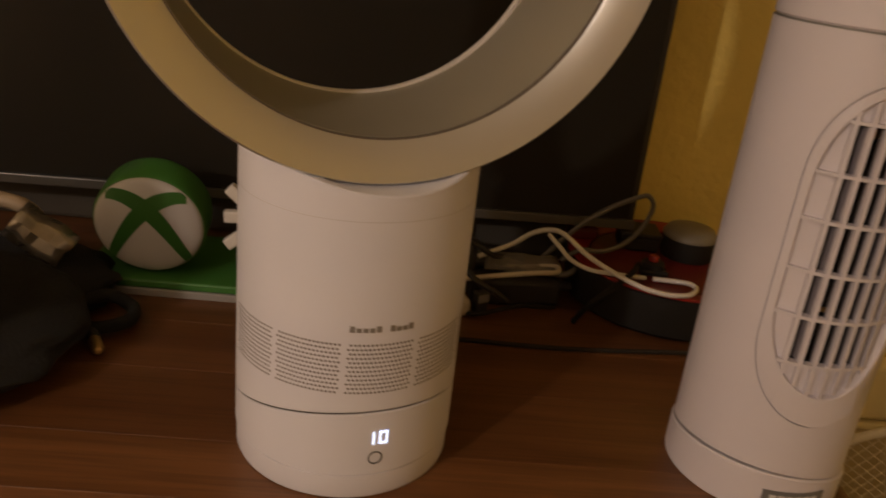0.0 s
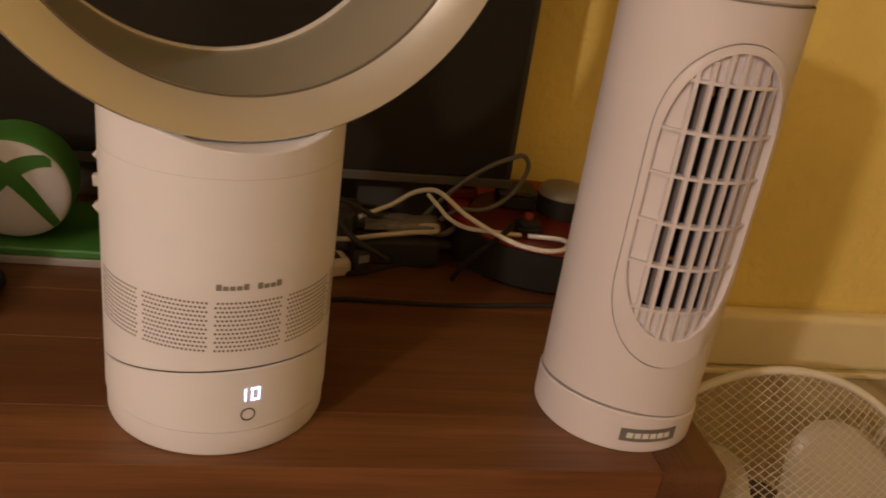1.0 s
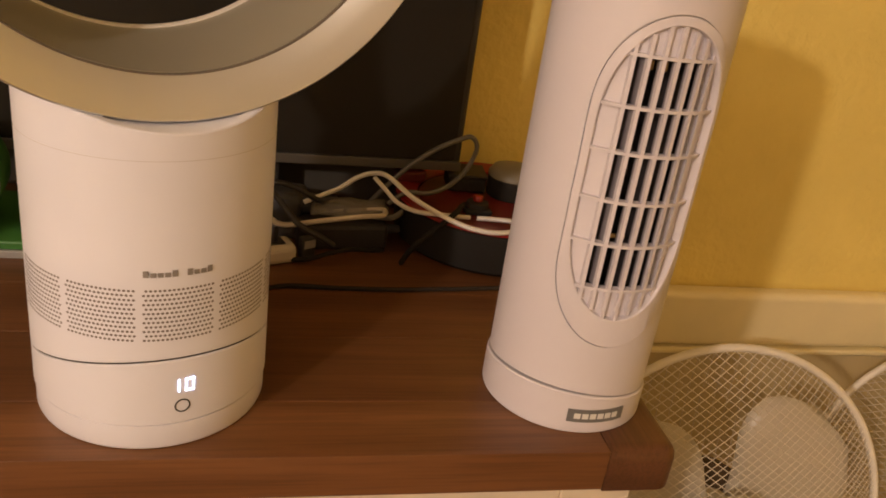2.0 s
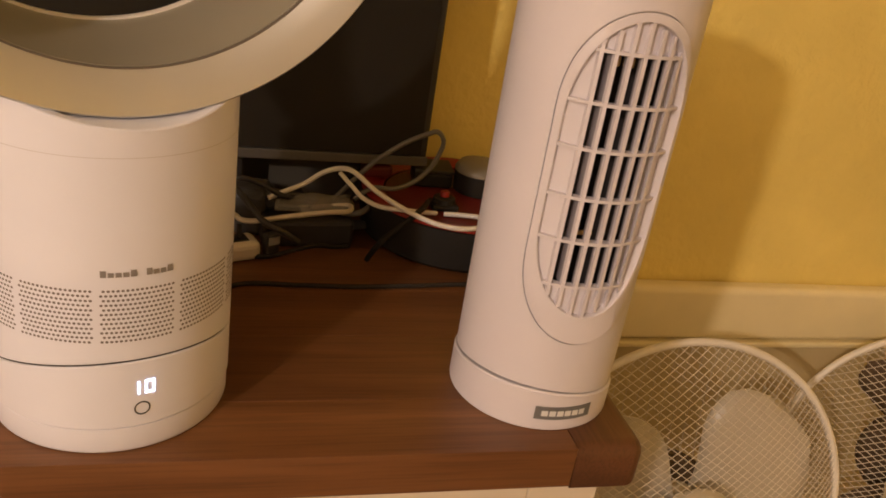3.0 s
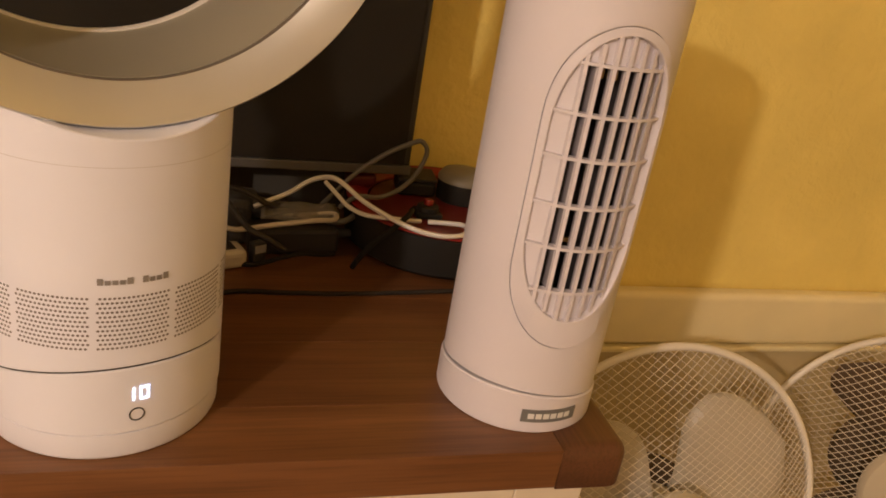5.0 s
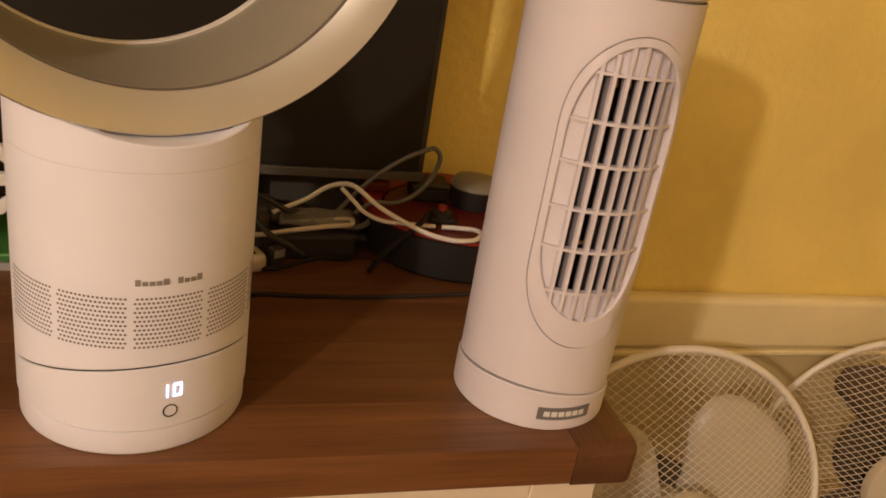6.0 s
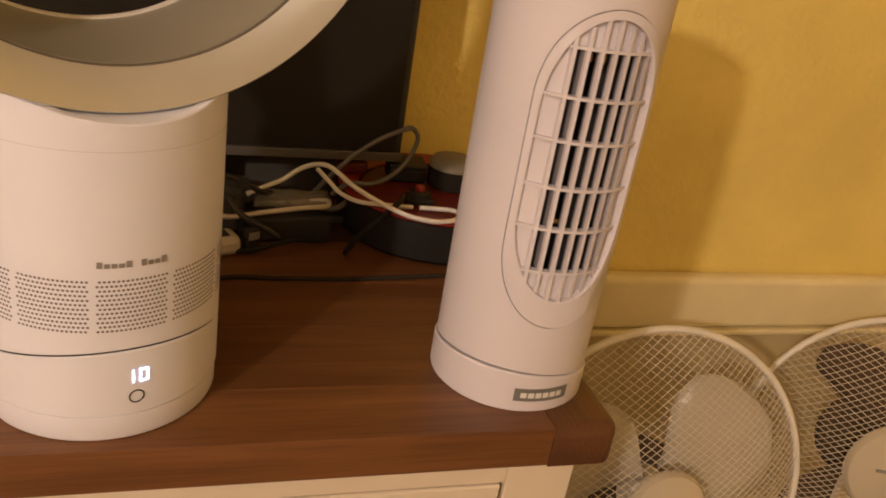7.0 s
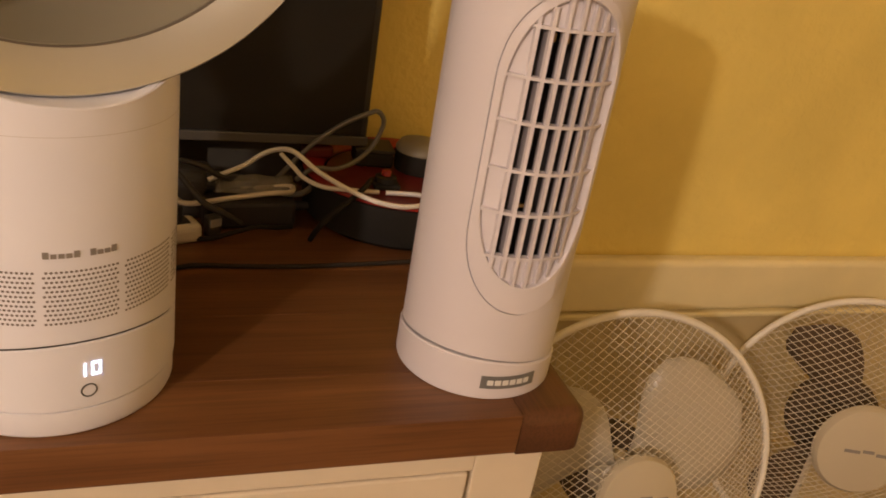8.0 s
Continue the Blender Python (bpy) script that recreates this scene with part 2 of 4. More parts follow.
def flat_box(x0, x1, y0, y1, h, n=6, vs=None, fs=None):
    """A bar in the x-y plane, height h, cut n times along x so that it can be bent."""
    vs, fs = ([], []) if vs is None else (vs, fs)
    b = len(vs)
    for i in range(n + 1):
        x = x0 + (x1 - x0) * i / n
        vs += [(x, y0, 0), (x, y1, 0), (x, y1, h), (x, y0, h)]
    for i in range(n):
        o, p = b + 4 * i, b + 4 * i + 4
        for q in range(4):
            w = (q + 1) % 4
            fs.append((o + q, p + q, p + w, o + w))
    fs.append((b, b + 1, b + 2, b + 3))
    fs.append((b + 4 * n, b + 4 * n + 1, b + 4 * n + 2, b + 4 * n + 3))
    return vs, fs


# ---- setting ----
TOP = 0.80            # top of the sideboard
WALL_Y = 1.08
RX0, RX1, RY0, RZ1 = -2.9, 2.1, -3.0, 2.45

floor = tagged(part("floor", box(RX0 - .1, RX1 + .1, RY0 - .1, WALL_Y + .1, -0.1, 0), M_CARPET), "beige carpeted room floor", "floor", kind="structure")
wall_back = tagged(part("wall_north", box(RX0 - .1, RX1 + .1, WALL_Y, WALL_Y + .12, 0, RZ1), M_WALL), "mustard yellow painted wall with a stippled texture", "wall", kind="structure")
wall_r = tagged(part("wall_east", box(RX1, RX1 + .1, RY0, WALL_Y - .001, 0, RZ1), M_WALL), "mustard yellow painted side wall", "wall", kind="structure")
wall_l = tagged(part("wall_west", box(RX0 - .1, RX0, RY0, WALL_Y - .001, 0, RZ1), M_FAR), "plain painted side wall", "wall", kind="structure")
wall_s = tagged(part("wall_south", box(RX0 - .1, RX1 + .1, RY0 - .1, RY0, 0, RZ1), M_FAR), "plain painted wall behind the room", "wall", kind="structure")
ceil = tagged(part("ceiling", box(RX0 - .1, RX1 + .1, RY0 - .1, WALL_Y + .1, RZ1, RZ1 + .1), M_CEIL), "white painted ceiling", "ceiling", kind="structure")

# boxed cream panelling low on the back wall, with a bead under its top board
dado = thing("trim", (0, 0, 0), 0, "cream painted boxed panelling along the yellow wall", "wall panelling", kind="structure")
part("top_board", box(0.50, RX1 - .002, WALL_Y - 0.030, WALL_Y - .001, 0.594, 0.680, 0.010, 5), M_DADO, dado)
part("bead", box(0.50, RX1 - .002, WALL_Y - 0.034, WALL_Y - .001, 0.584, 0.593, 0.003, 2), M_DADO, dado)
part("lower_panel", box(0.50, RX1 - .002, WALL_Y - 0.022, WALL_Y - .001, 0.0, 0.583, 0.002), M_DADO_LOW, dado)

# pendant that lights the room, behind the viewer
pend = thing("pendant_lamp", (LAMP_AT.x, LAMP_AT.y, RZ1), 0, "bare warm bulb hanging from the ceiling", "lamp")
drop = LAMP_AT.z - RZ1
part("ceiling_rose", lathe([(0.0, 0.0), (0.045, 0.0), (0.04, -0.02), (0.008, -0.03), (0.0, -0.03)], 32), M_WHITE, pend, smooth=40)
part("cord", tube([Vector((0, 0, -0.031)), Vector((0, 0, drop + 0.14))], 0.003), M_WHITE, pend)
part("socket", lathe([(0.0, drop + 0.14), (0.016, drop + 0.138), (0.019, drop + 0.09), (0.0, drop + 0.088)], 24), M_WHITE, pend, smooth=40)

# ---- sideboard ----
side = thing("sideboard", (0, 0, 0), 0, "cream painted sideboard with a brown stained wooden top", "sideboard")
FX0, FX1, FY = -0.95, 0.4440, 0.5725
part("carcass", box(FX0 + .02, 0.427, 0.607, 1.04, 0.06, TOP - 0.0352, 0.003), M_CREAM, side)
part("face_rail", box(FX0 + .02, 0.3667, 0.5932, 0.6065, TOP - 0.0664, TOP - 0.0354, 0.0012), M_CREAM, side)
part("corner_stile", box(0.3670, 0.4235, 0.593, 0.6066, 0.06, TOP - 0.0354, 0.0012, 3), M_CREAM, side)
for i in range(2):
    x1 = 0.3632 - i * 0.62
    drawer = part("drawer", box(x1 - 0.60, x1, 0.592, 0.6064, TOP - 0.205, TOP - 0.0678, 0.0022, 3), M_CREAM, side)
    part("knob", lathe([(0.0001, 0.022), (0.012, 0.021), (0.016, 0.014), (0.008, 0.006), (0.008, 0.0)], 24), M_WOOD_END, drawer, "turned wooden knob").matrix_basis = pose(x1 - 0.3, 0.592, TOP - 0.136, 90, 0, 0)
    part("cupboard_door", box(x1 - 0.60, x1, 0.592, 0.6064, 0.07, TOP - 0.21, 0.003, 3), M_CREAM, side)
ys = [FY, 0.6335, 0.722, 0.800, 0.888, 0.976, 1.055]
for i in range(6):
    y0, y1 = ys[i] + (0.00012 if i else 0), ys[i + 1] - 0.00012
    bm = box(FX0, 0.3868, y0, y1, TOP - 0.035, TOP)
    soft = [e for e in bm.edges if all(v.co.z > TOP - .001 for v in e.verts) and abs(e.verts[0].co.y - e.verts[1].co.y) < 1e-4]
    bmesh.ops.bevel(bm, geom=soft, offset=0.00025, segments=1, affect="EDGES")
    if i == 0:
        front = [e for e in bm.edges if all(abs(v.co.y - FY) < 0.0012 for v in e.verts) and abs(e.verts[0].co.z - e.verts[1].co.z) < 1e-4 and e.calc_length() > 0.5]
        low = [e for e in front if e.verts[0].co.z < TOP - 0.02]
        bmesh.ops.bevel(bm, geom=[e for e in front if e not in low], offset=0.012, segments=7, profile=0.5, affect="EDGES")
        low = [e for e in bm.edges if all(abs(v.co.y - FY) < 0.0012 and v.co.z < TOP - 0.034 for v in e.verts) and e.calc_length() > 0.5]
        bmesh.ops.bevel(bm, geom=low, offset=0.003, segments=3, profile=0.5, affect="EDGES")
    part("plank", bm, M_WOOD if i else M_WOOD_FRONT, side, smooth=40)
bm = box(0.3875, FX1, FY, 1.055, TOP - 0.035, TOP)
post = [e for e in bm.edges if abs(e.verts[0].co.z - e.verts[1].co.z) > .01 and e.verts[0].co.x > 0.43]
bmesh.ops.bevel(bm, geom=post, offset=0.014, segments=5, profile=0.5, affect="EDGES")
rim = [e for e in bm.edges if abs(e.verts[0].co.z - e.verts[1].co.z) < 1e-5 and (min(v.co.x for v in e.verts) > 0.43 or max(v.co.y for v in e.verts) < FY + .001)]
bmesh.ops.bevel(bm, geom=[e for e in rim if e.verts[0].co.z > TOP - 0.01], offset=0.011, segments=5, profile=0.5, affect="EDGES")
part("end_plank", bm, M_WOOD_END, side, "end plank with the grain running across", smooth=40)
for x in (FX0 + .06, 0.395):
    for y in (0.64, 1.0):
        part("foot", box(x - .025, x + .025, y - .025, y + .025, 0, 0.0595, 0.004), M_CREAM, side)

# ---- bladeless fan ----
DX, DY, R = 0.0710, 0.6560, 0.0757
FACE = 20.5     # the way that it is turned, degrees from -y towards +x
LOOP_Z, LOOP_R = 0.3715, 0.1625
bl = thing("bladeless_fan", (DX, DY, TOP), FACE, "white bladeless desk fan with a silver air ring, switched on", "fan")


def seam_z(a):
    return 0.0470 + 0.0195 * math.cos(a)


def saddle(u):
    return LOOP_Z - math.sqrt((LOOP_R + 0.0008) ** 2 - u * u)


def ring_wall(name, lo, hi, r, material, parent, n=96, rows=6, inset=0.0005):
    """Cylinder wall between two heights that depend on the angle, with soft lips turned inwards."""
    vs, fs = [], []
    for i in range(n):
        a = 2 * math.pi * i / n
        z0, z1 = lo(a), hi(a)
        col = [(r - 0.004, z0), (r - inset, z0), (r, z0 + inset), (r, z0 + inset + 0.0005)]
        col += [(r, z0 + (z1 - z0) * k / rows) for k in range(1, rows)]
        col += [(r, z1 - inset - 0.0005), (r, z1 - inset), (r - inset, z1), (r - 0.006, z1)]
        for rr, z in col:
            vs.append((rr * math.sin(a), -rr * math.cos(a), z))
    k = len(col)
    for i in range(n):
        j = (i + 1) % n
        for q in range(k - 1):
            fs.append((i * k + q, j * k + q, j * k + q + 1, i * k + q + 1))
    return part(name, (vs, fs), material, parent, smooth=32)


RB = R - 0.0009
part("base", lathe([(0.0, 0.0), (RB - 0.0022, 0.0), (RB - 0.0006, 0.0008), (RB, 0.0024), (RB, 0.0180), (RB - 0.0006, 0.0185), (RB - 0.006, 0.0186), (0, 0.0186)], 96), M_WHITE, bl, smooth=45)
ring_wall("lower_body", lambda a: 0.0194, lambda a: seam_z(a) - 0.0007, R, M_WHITE, bl)
part("seam_core", lathe([(0, 0.0190), (R - 0.0013, 0.0190), (R - 0.0013, 0.18), (0, 0.18)], 64), M_SEAM, bl, smooth=45)
upper = ring_wall("upper_body", lambda a: seam_z(a) + 0.0007, lambda a: saddle(R * math.sin(a)), R, M_WHITE, bl, rows=10, inset=0.0007)
part("faint_band", lathe([(R - .002, 0.1925), (R + 0.00010, 0.1926), (R + 0.00010, 0.1929), (R - .002, 0.1930)], 96, close=True), M_FINE_SEAM, upper, "fine grey seam line", smooth=60)
# curved bed under the ring
vs, fs = [], []
NR, NA = 8, 64
for k in range(1, NR + 1):
    for i in range(NA):
        a = 2 * math.pi * i / NA
        rr = (R - 0.0055) * k / NR
        vs.append((rr * math.sin(a), -rr * math.cos(a), saddle(rr * math.sin(a)) - 0.0005 + 0.0005 * (1 - (k / NR) ** 2)))
for k in range(NR - 1):
    for i in range(NA):
        j = (i + 1) % NA
        fs.append((k * NA + i, k * NA + j, (k + 1) * NA + j, (k + 1) * NA + i))
fs.append(tuple(range(NA)))
part("ring_bed", (vs, fs), M_WHITE, bl, smooth=60)
# perforated panels: small round holes in staggered rows
PITCH = 34.5
for k in range(-2, 3):
    a0 = -19.5 + k * PITCH + 1.6
    vs, fs = [], []
    cols, rows = 16, 12
    width = radians(PITCH - 3.2) * R
    for j in range(rows):
        for i in range(cols):
            x = width * (i + 0.25 + 0.5 * (j % 2)) / cols
            z = 0.0812 + 0.033 * j / (rows - 1)
            a = radians(a0) + x / R
            b = len(vs)
            for q in range(6):
                t = math.pi * q / 3
                aa = a + 0.00096 * math.cos(t) / R
                vs.append(((R + 0.0001) * math.sin(aa), -(R + 0.0001) * math.cos(aa), z + 0.00086 * math.sin(t)))
            fs.append(tuple(range(b, b + 6)))
    part("perforated_panel", (vs, fs), M_HOLE, upper, "panel of tiny staggered air holes")
# small grey maker's mark drawn as two rows of plain blocks
vs, fs = [], []
for x0, count in ((-0.0205, 5), (0.0040, 4)):
    for k in range(count):
        x = x0 + 0.0040 * k
        vs, fs = flat_box(x, x + 0.0031, -0.0015, 0.0013 if 0 < k < count - 1 else 0.0026, 0.0002, 2, vs, fs)
part("maker_mark", wrap((vs, fs), R, 0.1246, -2.0), M_PRINT, upper, "small grey printed bars")


def digit_bars(segs, x0, w, h, t):
    """Seven-segment bars."""
    vs, fs = [], []
    spots = {"a": (x0, x0 + w, h - t, h), "d": (x0, x0 + w, 0, t), "g": (x0, x0 + w, h / 2 - t / 2, h / 2 + t / 2), "f": (x0, x0 + t, h / 2, h), "e": (x0, x0 + t, 0, h / 2), "b": (x0 + w - t, x0 + w, h / 2, h), "c": (x0 + w - t, x0 + w, 0, h / 2)}
    for s in segs:
        a, b, c, d = spots[s]
        vs, fs = flat_box(a + .0001, b - .0001, c + .0001, d - .0001, 0.0002, 3, vs, fs)
    return vs, fs


lower = [o for o in bl.children if o.name.startswith("lower_body")][0]
part("digit", wrap(digit_bars("bc", -0.0082, 0.0036, 0.0094, 0.0013), R, 0.0425, 1.5), M_LED, lower, "lit white digit 1")
part("digit", wrap(digit_bars("abcdef", -0.0016, 0.0058, 0.0094, 0.0013), R, 0.0425, 1.5), M_LED, lower, "lit white digit 0")
# button: thin dark ring round a flush cap
vs, fs = [], []
for i in range(40):
    a = 2 * math.pi * i / 40
    for rr, h in ((0.0040, 0), (0.0048, 0), (0.0048, 0.0003), (0.0040, 0.0003)):
        vs.append((rr * math.cos(a), rr * math.sin(a), h))
for i in range(40):
    for q in range(4):
        j, w = (i + 1) % 40, (q + 1) % 4
        fs.append((i * 4 + q, j * 4 + q, j * 4 + w, i * 4 + w))
part("power_button", wrap((vs, fs), R, 0.0322, -1.0, 0.0001), M_DARK, lower, "round button with a dark outline")

# air ring: turned about its own axis, front towards local -y
AHEAD = 0.059
prof_out = [(LOOP_R - 0.0012, 0.0), (LOOP_R, 0.0015), (LOOP_R + 0.0003, 0.02), (LOOP_R - 0.001, 0.055), (LOOP_R - 0.007, 0.078), (LOOP_R - 0.016, 0.088), (0.1320, 0.0905)]
prof_band = [(LOOP_R - 0.0012, 0.0), (0.1505, 0.0045), (0.1405, 0.0105), (0.1392, 0.0118)]
prof_in = [(0.1385, 0.0150), (0.1378, 0.019), (0.1350, 0.042), (0.1315, 0.067), (0.1298, 0.0885)]
ring = part("air_ring", lathe(prof_out + [(0.1300, 0.0905)] + prof_in[::-1] + prof_band[::-1][:-1], 160, close=True), M_SILVER, bl, "silver painted air ring", smooth=25)
ring.matrix_basis = Matrix.Translation((0, -AHEAD, LOOP_Z)) @ pose(0, 0, 0, -90, 0, 0)
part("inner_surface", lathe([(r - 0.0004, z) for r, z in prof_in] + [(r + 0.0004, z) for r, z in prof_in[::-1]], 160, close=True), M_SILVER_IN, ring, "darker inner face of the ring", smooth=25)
part("air_slot", lathe([(0.1384, 0.0119), (0.1393, 0.0119), (0.1393, 0.0146), (0.1384, 0.0146)], 160, close=True), M_SLOT, ring, "narrow dark air slot", smooth=25)
part("bright_lip", lathe([(0.1280, 0.0870), (0.1299, 0.0870), (0.1304, 0.0915), (0.1280, 0.0915)], 160, close=True), M_CHROME, ring, "thin bright rear lip", smooth=25)
part("neck", lathe([(0.0, 0.18), (0.040, 0.18), (0.040, 0.2135), (0.0, 0.2135)], 48), M_DARK, bl, smooth=45)

# ---- tower fan ----
TX, TY, TR = 0.3755, 0.6555, 0.0603
TBASE = 0.0618
tw = thing("tower_fan", (TX, TY, TOP), 0, "white plastic mini tower fan with a barred oval grille", "fan")


def tb_top(a):
    """Slanted top of the base, higher in front; a from -y towards +x."""
    return 0.0235 + 0.0080 * math.cos(a) - 0.0062 * math.sin(a)


ring_wall("base", lambda a: 0.0, lambda a: tb_top(a), TBASE, M_TOWER, tw, rows=3, inset=0.0011)
part("base_core", lathe([(0, 0.0005), (0.0565, 0.0005), (0.0565, 0.045), (0, 0.045)], 64), M_BLACK, tw, smooth=45)
# body wall with an opening behind the grille
def body_r(z):
    return TR


OZ0, OZ1, OH = 0.0717, 0.2976, 45.3     # the oval's ends and half width in degrees


def low_end(grow):
    """Lower end of the oval; the grille inside the band stops higher."""
    return OZ0 - grow + (0.0155 if grow < -0.004 else 0.0)


def oval_half(z, grow=0.0):
    """Half width in degrees of the long oval at height z."""
    cap = 0.062
    z0, z1, h = low_end(grow), OZ1 + grow, OH + math.degrees(grow / TR)
    if z <= z0 or z >= z1:
        return 0.0
    d = min(z - z0, z1 - z)
    return h if d >= cap else h * math.sqrt(max(0, 1 - (1 - d / cap) ** 2))


zs = [0.034] + [OZ0 + (OZ1 - OZ0) * (0.5 - 0.5 * math.cos(math.pi * i / 40)) for i in range(41)] + [0.3195]
vs, fs = [], []
NA = 72
for zi, z in enumerate(zs):
    h = max(oval_half(z), 0.01)
    for i in range(NA + 1):
        a = radians(h + (360 - 2 * h) * i / NA)
        zz = z
        if zi == 0:
            zz = tb_top(a) + 0.0013 - 0.0011 * math.sin(a)
        vs.append((body_r(z) * math.sin(a), -body_r(z) * math.cos(a), zz))
for k in range(len(zs) - 1):
    for i in range(NA):
        o = k * (NA + 1) + i
        fs.append((o, o + 1, o + NA + 2, o + NA + 1))
for k in (0, len(zs) - 2):
    if k == 0:
        fs.append((0, NA + 1, NA + 1 + NA, NA))
    else:
        o = k * (NA + 1)
        fs.append((o, o + NA + 1, o + 2 * NA + 1, o + NA))
bm = bmesh.new()
me0 = bpy.data.meshes.new("tmp")
me0.from_pydata(vs, [], fs)
bm.from_mesh(me0)
bpy.data.meshes.remove(me0)
bmesh.ops.remove_doubles(bm, verts=bm.verts, dist=0.00005)
bmesh.ops.solidify(bm, geom=bm.faces[:], thickness=0.0022)
for v in bm.verts:      # keep the outer skin on the true cylinder
    rr = math.hypot(v.co.x, v.co.y)
    want = TR if rr > TR - 0.0006 else TR - 0.0022
    v.co.x *= want / rr
    v.co.y *= want / rr
body = part("body", bm, M_TOWER, tw, smooth=40)
body.data.normals_split_custom_set_from_vertices([(Vector((v.co.x, v.co.y, 0)).normalized() * (1 if math.hypot(v.co.x, v.co.y) > TR - 0.001 else -1)) for v in body.data.vertices])


# line round the oval
def on_body(a_deg, z, lift=0.0):
    a = radians(a_deg)
    return Vector(((body_r(z) + lift) * math.sin(a), -(body_r(z) + lift) * math.cos(a), z))


def oval_line(grow, lift, n=50):
    """Closed line along the oval, grown by so many metres."""
    zz = [low_end(grow) + (OZ1 + grow - low_end(grow)) * (0.5 - 0.5 * math.cos(math.pi * i / n)) for i in range(n + 1)]
    pts = [on_body(oval_half(z, grow), z, lift) for z in zz]
    return pts + [on_body(-oval_half(z, grow), z, lift) for z in zz[::-1][1:-1]]


# flush oval band round the grille, parted from the body by a thin groove
INS = 0.0066
def proud(a_deg):
    """The band stands out from the body towards +x."""
    q = max(0.0, min(1.0, (a_deg + 15) / 50))
    return 0.0024 * q * q * (3 - 2 * q)


def raised(line):
    out = []
    for p in line:
        a = math.atan2(p.x, -p.y)
        k = proud(math.degrees(a))
        out.append(p + Vector((k * math.sin(a), -k * math.cos(a), 0)))
    return out


loops = [oval_line(-0.0009, -0.0020)] + [raised(oval_line(g, h)) for g, h in ((-0.0009, -0.0003), (-0.0013, 0.0), (-INS + 0.0005, 0.0), (-INS, -0.0005))] + [oval_line(-INS, -0.0050)]
vs, fs = [], []
for row in zip(*loops):
    vs += row
n, k = len(loops[0]), len(loops)
for i in range(n):
    j = (i + 1) % n
    for q in range(k - 1):
        fs.append((k * i + q, k * j + q, k * j + q + 1, k * i + q + 1))
part("oval_band", (vs, fs), M_TOWER, body, smooth=35)
vs, fs = [], []
for p, q in zip(oval_line(0.0006, -0.0021), oval_line(-0.0020, -0.0021)):
    vs += [p, q]
for i in range(n):
    j = (i + 1) % n
    fs.append((2 * i, 2 * j, 2 * j + 1, 2 * i + 1))
part("groove_floor", (vs, fs), M_TOWER, body, smooth=60)
# vertical ribs and cross bars of the grille
SLOT0, SLOT1 = 0.1158, 0.2713
ribs = [-25.0 + 8.55 * i for i in range(7)]


def fin(a, z0, z1, depth, start=0.0001, half=1.15):
    """Upright bar of the grille at angle a, its sides running straight back into the fan."""
    vs = []
    for z in (z0, z1):
        for q in (a - half, a + half):
            p = on_body(q, z)
            vs += [(p.x, p.y + start, z), (p.x, p.y + depth, z)]
    return vs, [(0, 2, 3, 1), (4, 5, 7, 6), (0, 1, 5, 4), (2, 6, 7, 3), (0, 4, 6, 2), (1, 3, 7, 5)]


for a in ribs:
    zz = [low_end(-INS) + (OZ1 - INS - low_end(-INS)) * i / 60 for i in range(61)]
    ok = [z for z in zz if oval_half(z, -INS + 0.0014) > abs(a)]
    z0, z1 = ok[0], ok[-1]
    part("rib", fin(a, z0, z1, 0.0036), M_TOWER, body)
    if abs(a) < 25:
        part("fin", fin(a, SLOT0 + 0.001, SLOT1 - 0.001, 0.0060 if a > -10 else 0.0115, 0.0037), M_FIN, body, "lavender grey inner fin, darkened for shade")
for z in (0.1158, 0.1480, 0.1780, 0.2104, 0.2395, 0.2713):
    h = oval_half(z, -INS)
    part("cross_bar", bent_plate(TR - 0.0060, 0.0060, [(z - 0.0010, -h, h), (z + 0.0010, -h, h)]), M_TOWER, body)
# solid grille floor at the ends and beside the slots
def floor_plate(z0, z1, lim0=-90, lim1=90, n=14):
    rows = []
    for i in range(n + 1):
        z = z0 + (z1 - z0) * i / n
        h = max(oval_half(z, -INS), 0.05)
        rows.append((z, max(-h, lim0), min(h, lim1)))
    return bent_plate(TR - 0.0066, 0.0026, rows)


part("end_plate", floor_plate(low_end(-INS), SLOT0), M_TOWER, body, smooth=40)
part("end_plate", floor_plate(SLOT1, OZ1 - INS), M_TOWER, body, smooth=40)
part("side_plate", floor_plate(SLOT0, SLOT1, -90, -25.4), M_TOWER, body, smooth=40)
part("side_plate", floor_plate(SLOT0, SLOT1, 26.6, 90), M_TOWER, body, smooth=40)
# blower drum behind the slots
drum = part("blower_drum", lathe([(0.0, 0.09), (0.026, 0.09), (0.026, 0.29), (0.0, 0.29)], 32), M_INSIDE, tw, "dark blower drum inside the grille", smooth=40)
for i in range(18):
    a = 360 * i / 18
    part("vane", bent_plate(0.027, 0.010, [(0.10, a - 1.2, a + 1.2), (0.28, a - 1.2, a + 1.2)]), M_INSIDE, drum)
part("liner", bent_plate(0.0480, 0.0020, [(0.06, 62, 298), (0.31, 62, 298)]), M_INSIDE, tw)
for k in (1.5, 2.5):
    p = on_body(ribs[0] + 8.55 * k, SLOT1 - 0.0075)
    part("clip", box(p.x - 0.0030, p.x + 0.0030, p.y + 0.0090, p.y + 0.0140, p.z - 0.002, p.z + 0.0045, 0.0008), M_BRASS, tw, "small brass coloured clip inside the grille")
p = on_body(ribs[2] + 2, 0.150)
part("clip", box(p.x - 0.0080, p.x + 0.0080, p.y + 0.0160, p.y + 0.0190, p.z - 0.0025, p.z + 0.0005, 0.0008), M_BRASS, tw, "small brass coloured clip inside the grille")
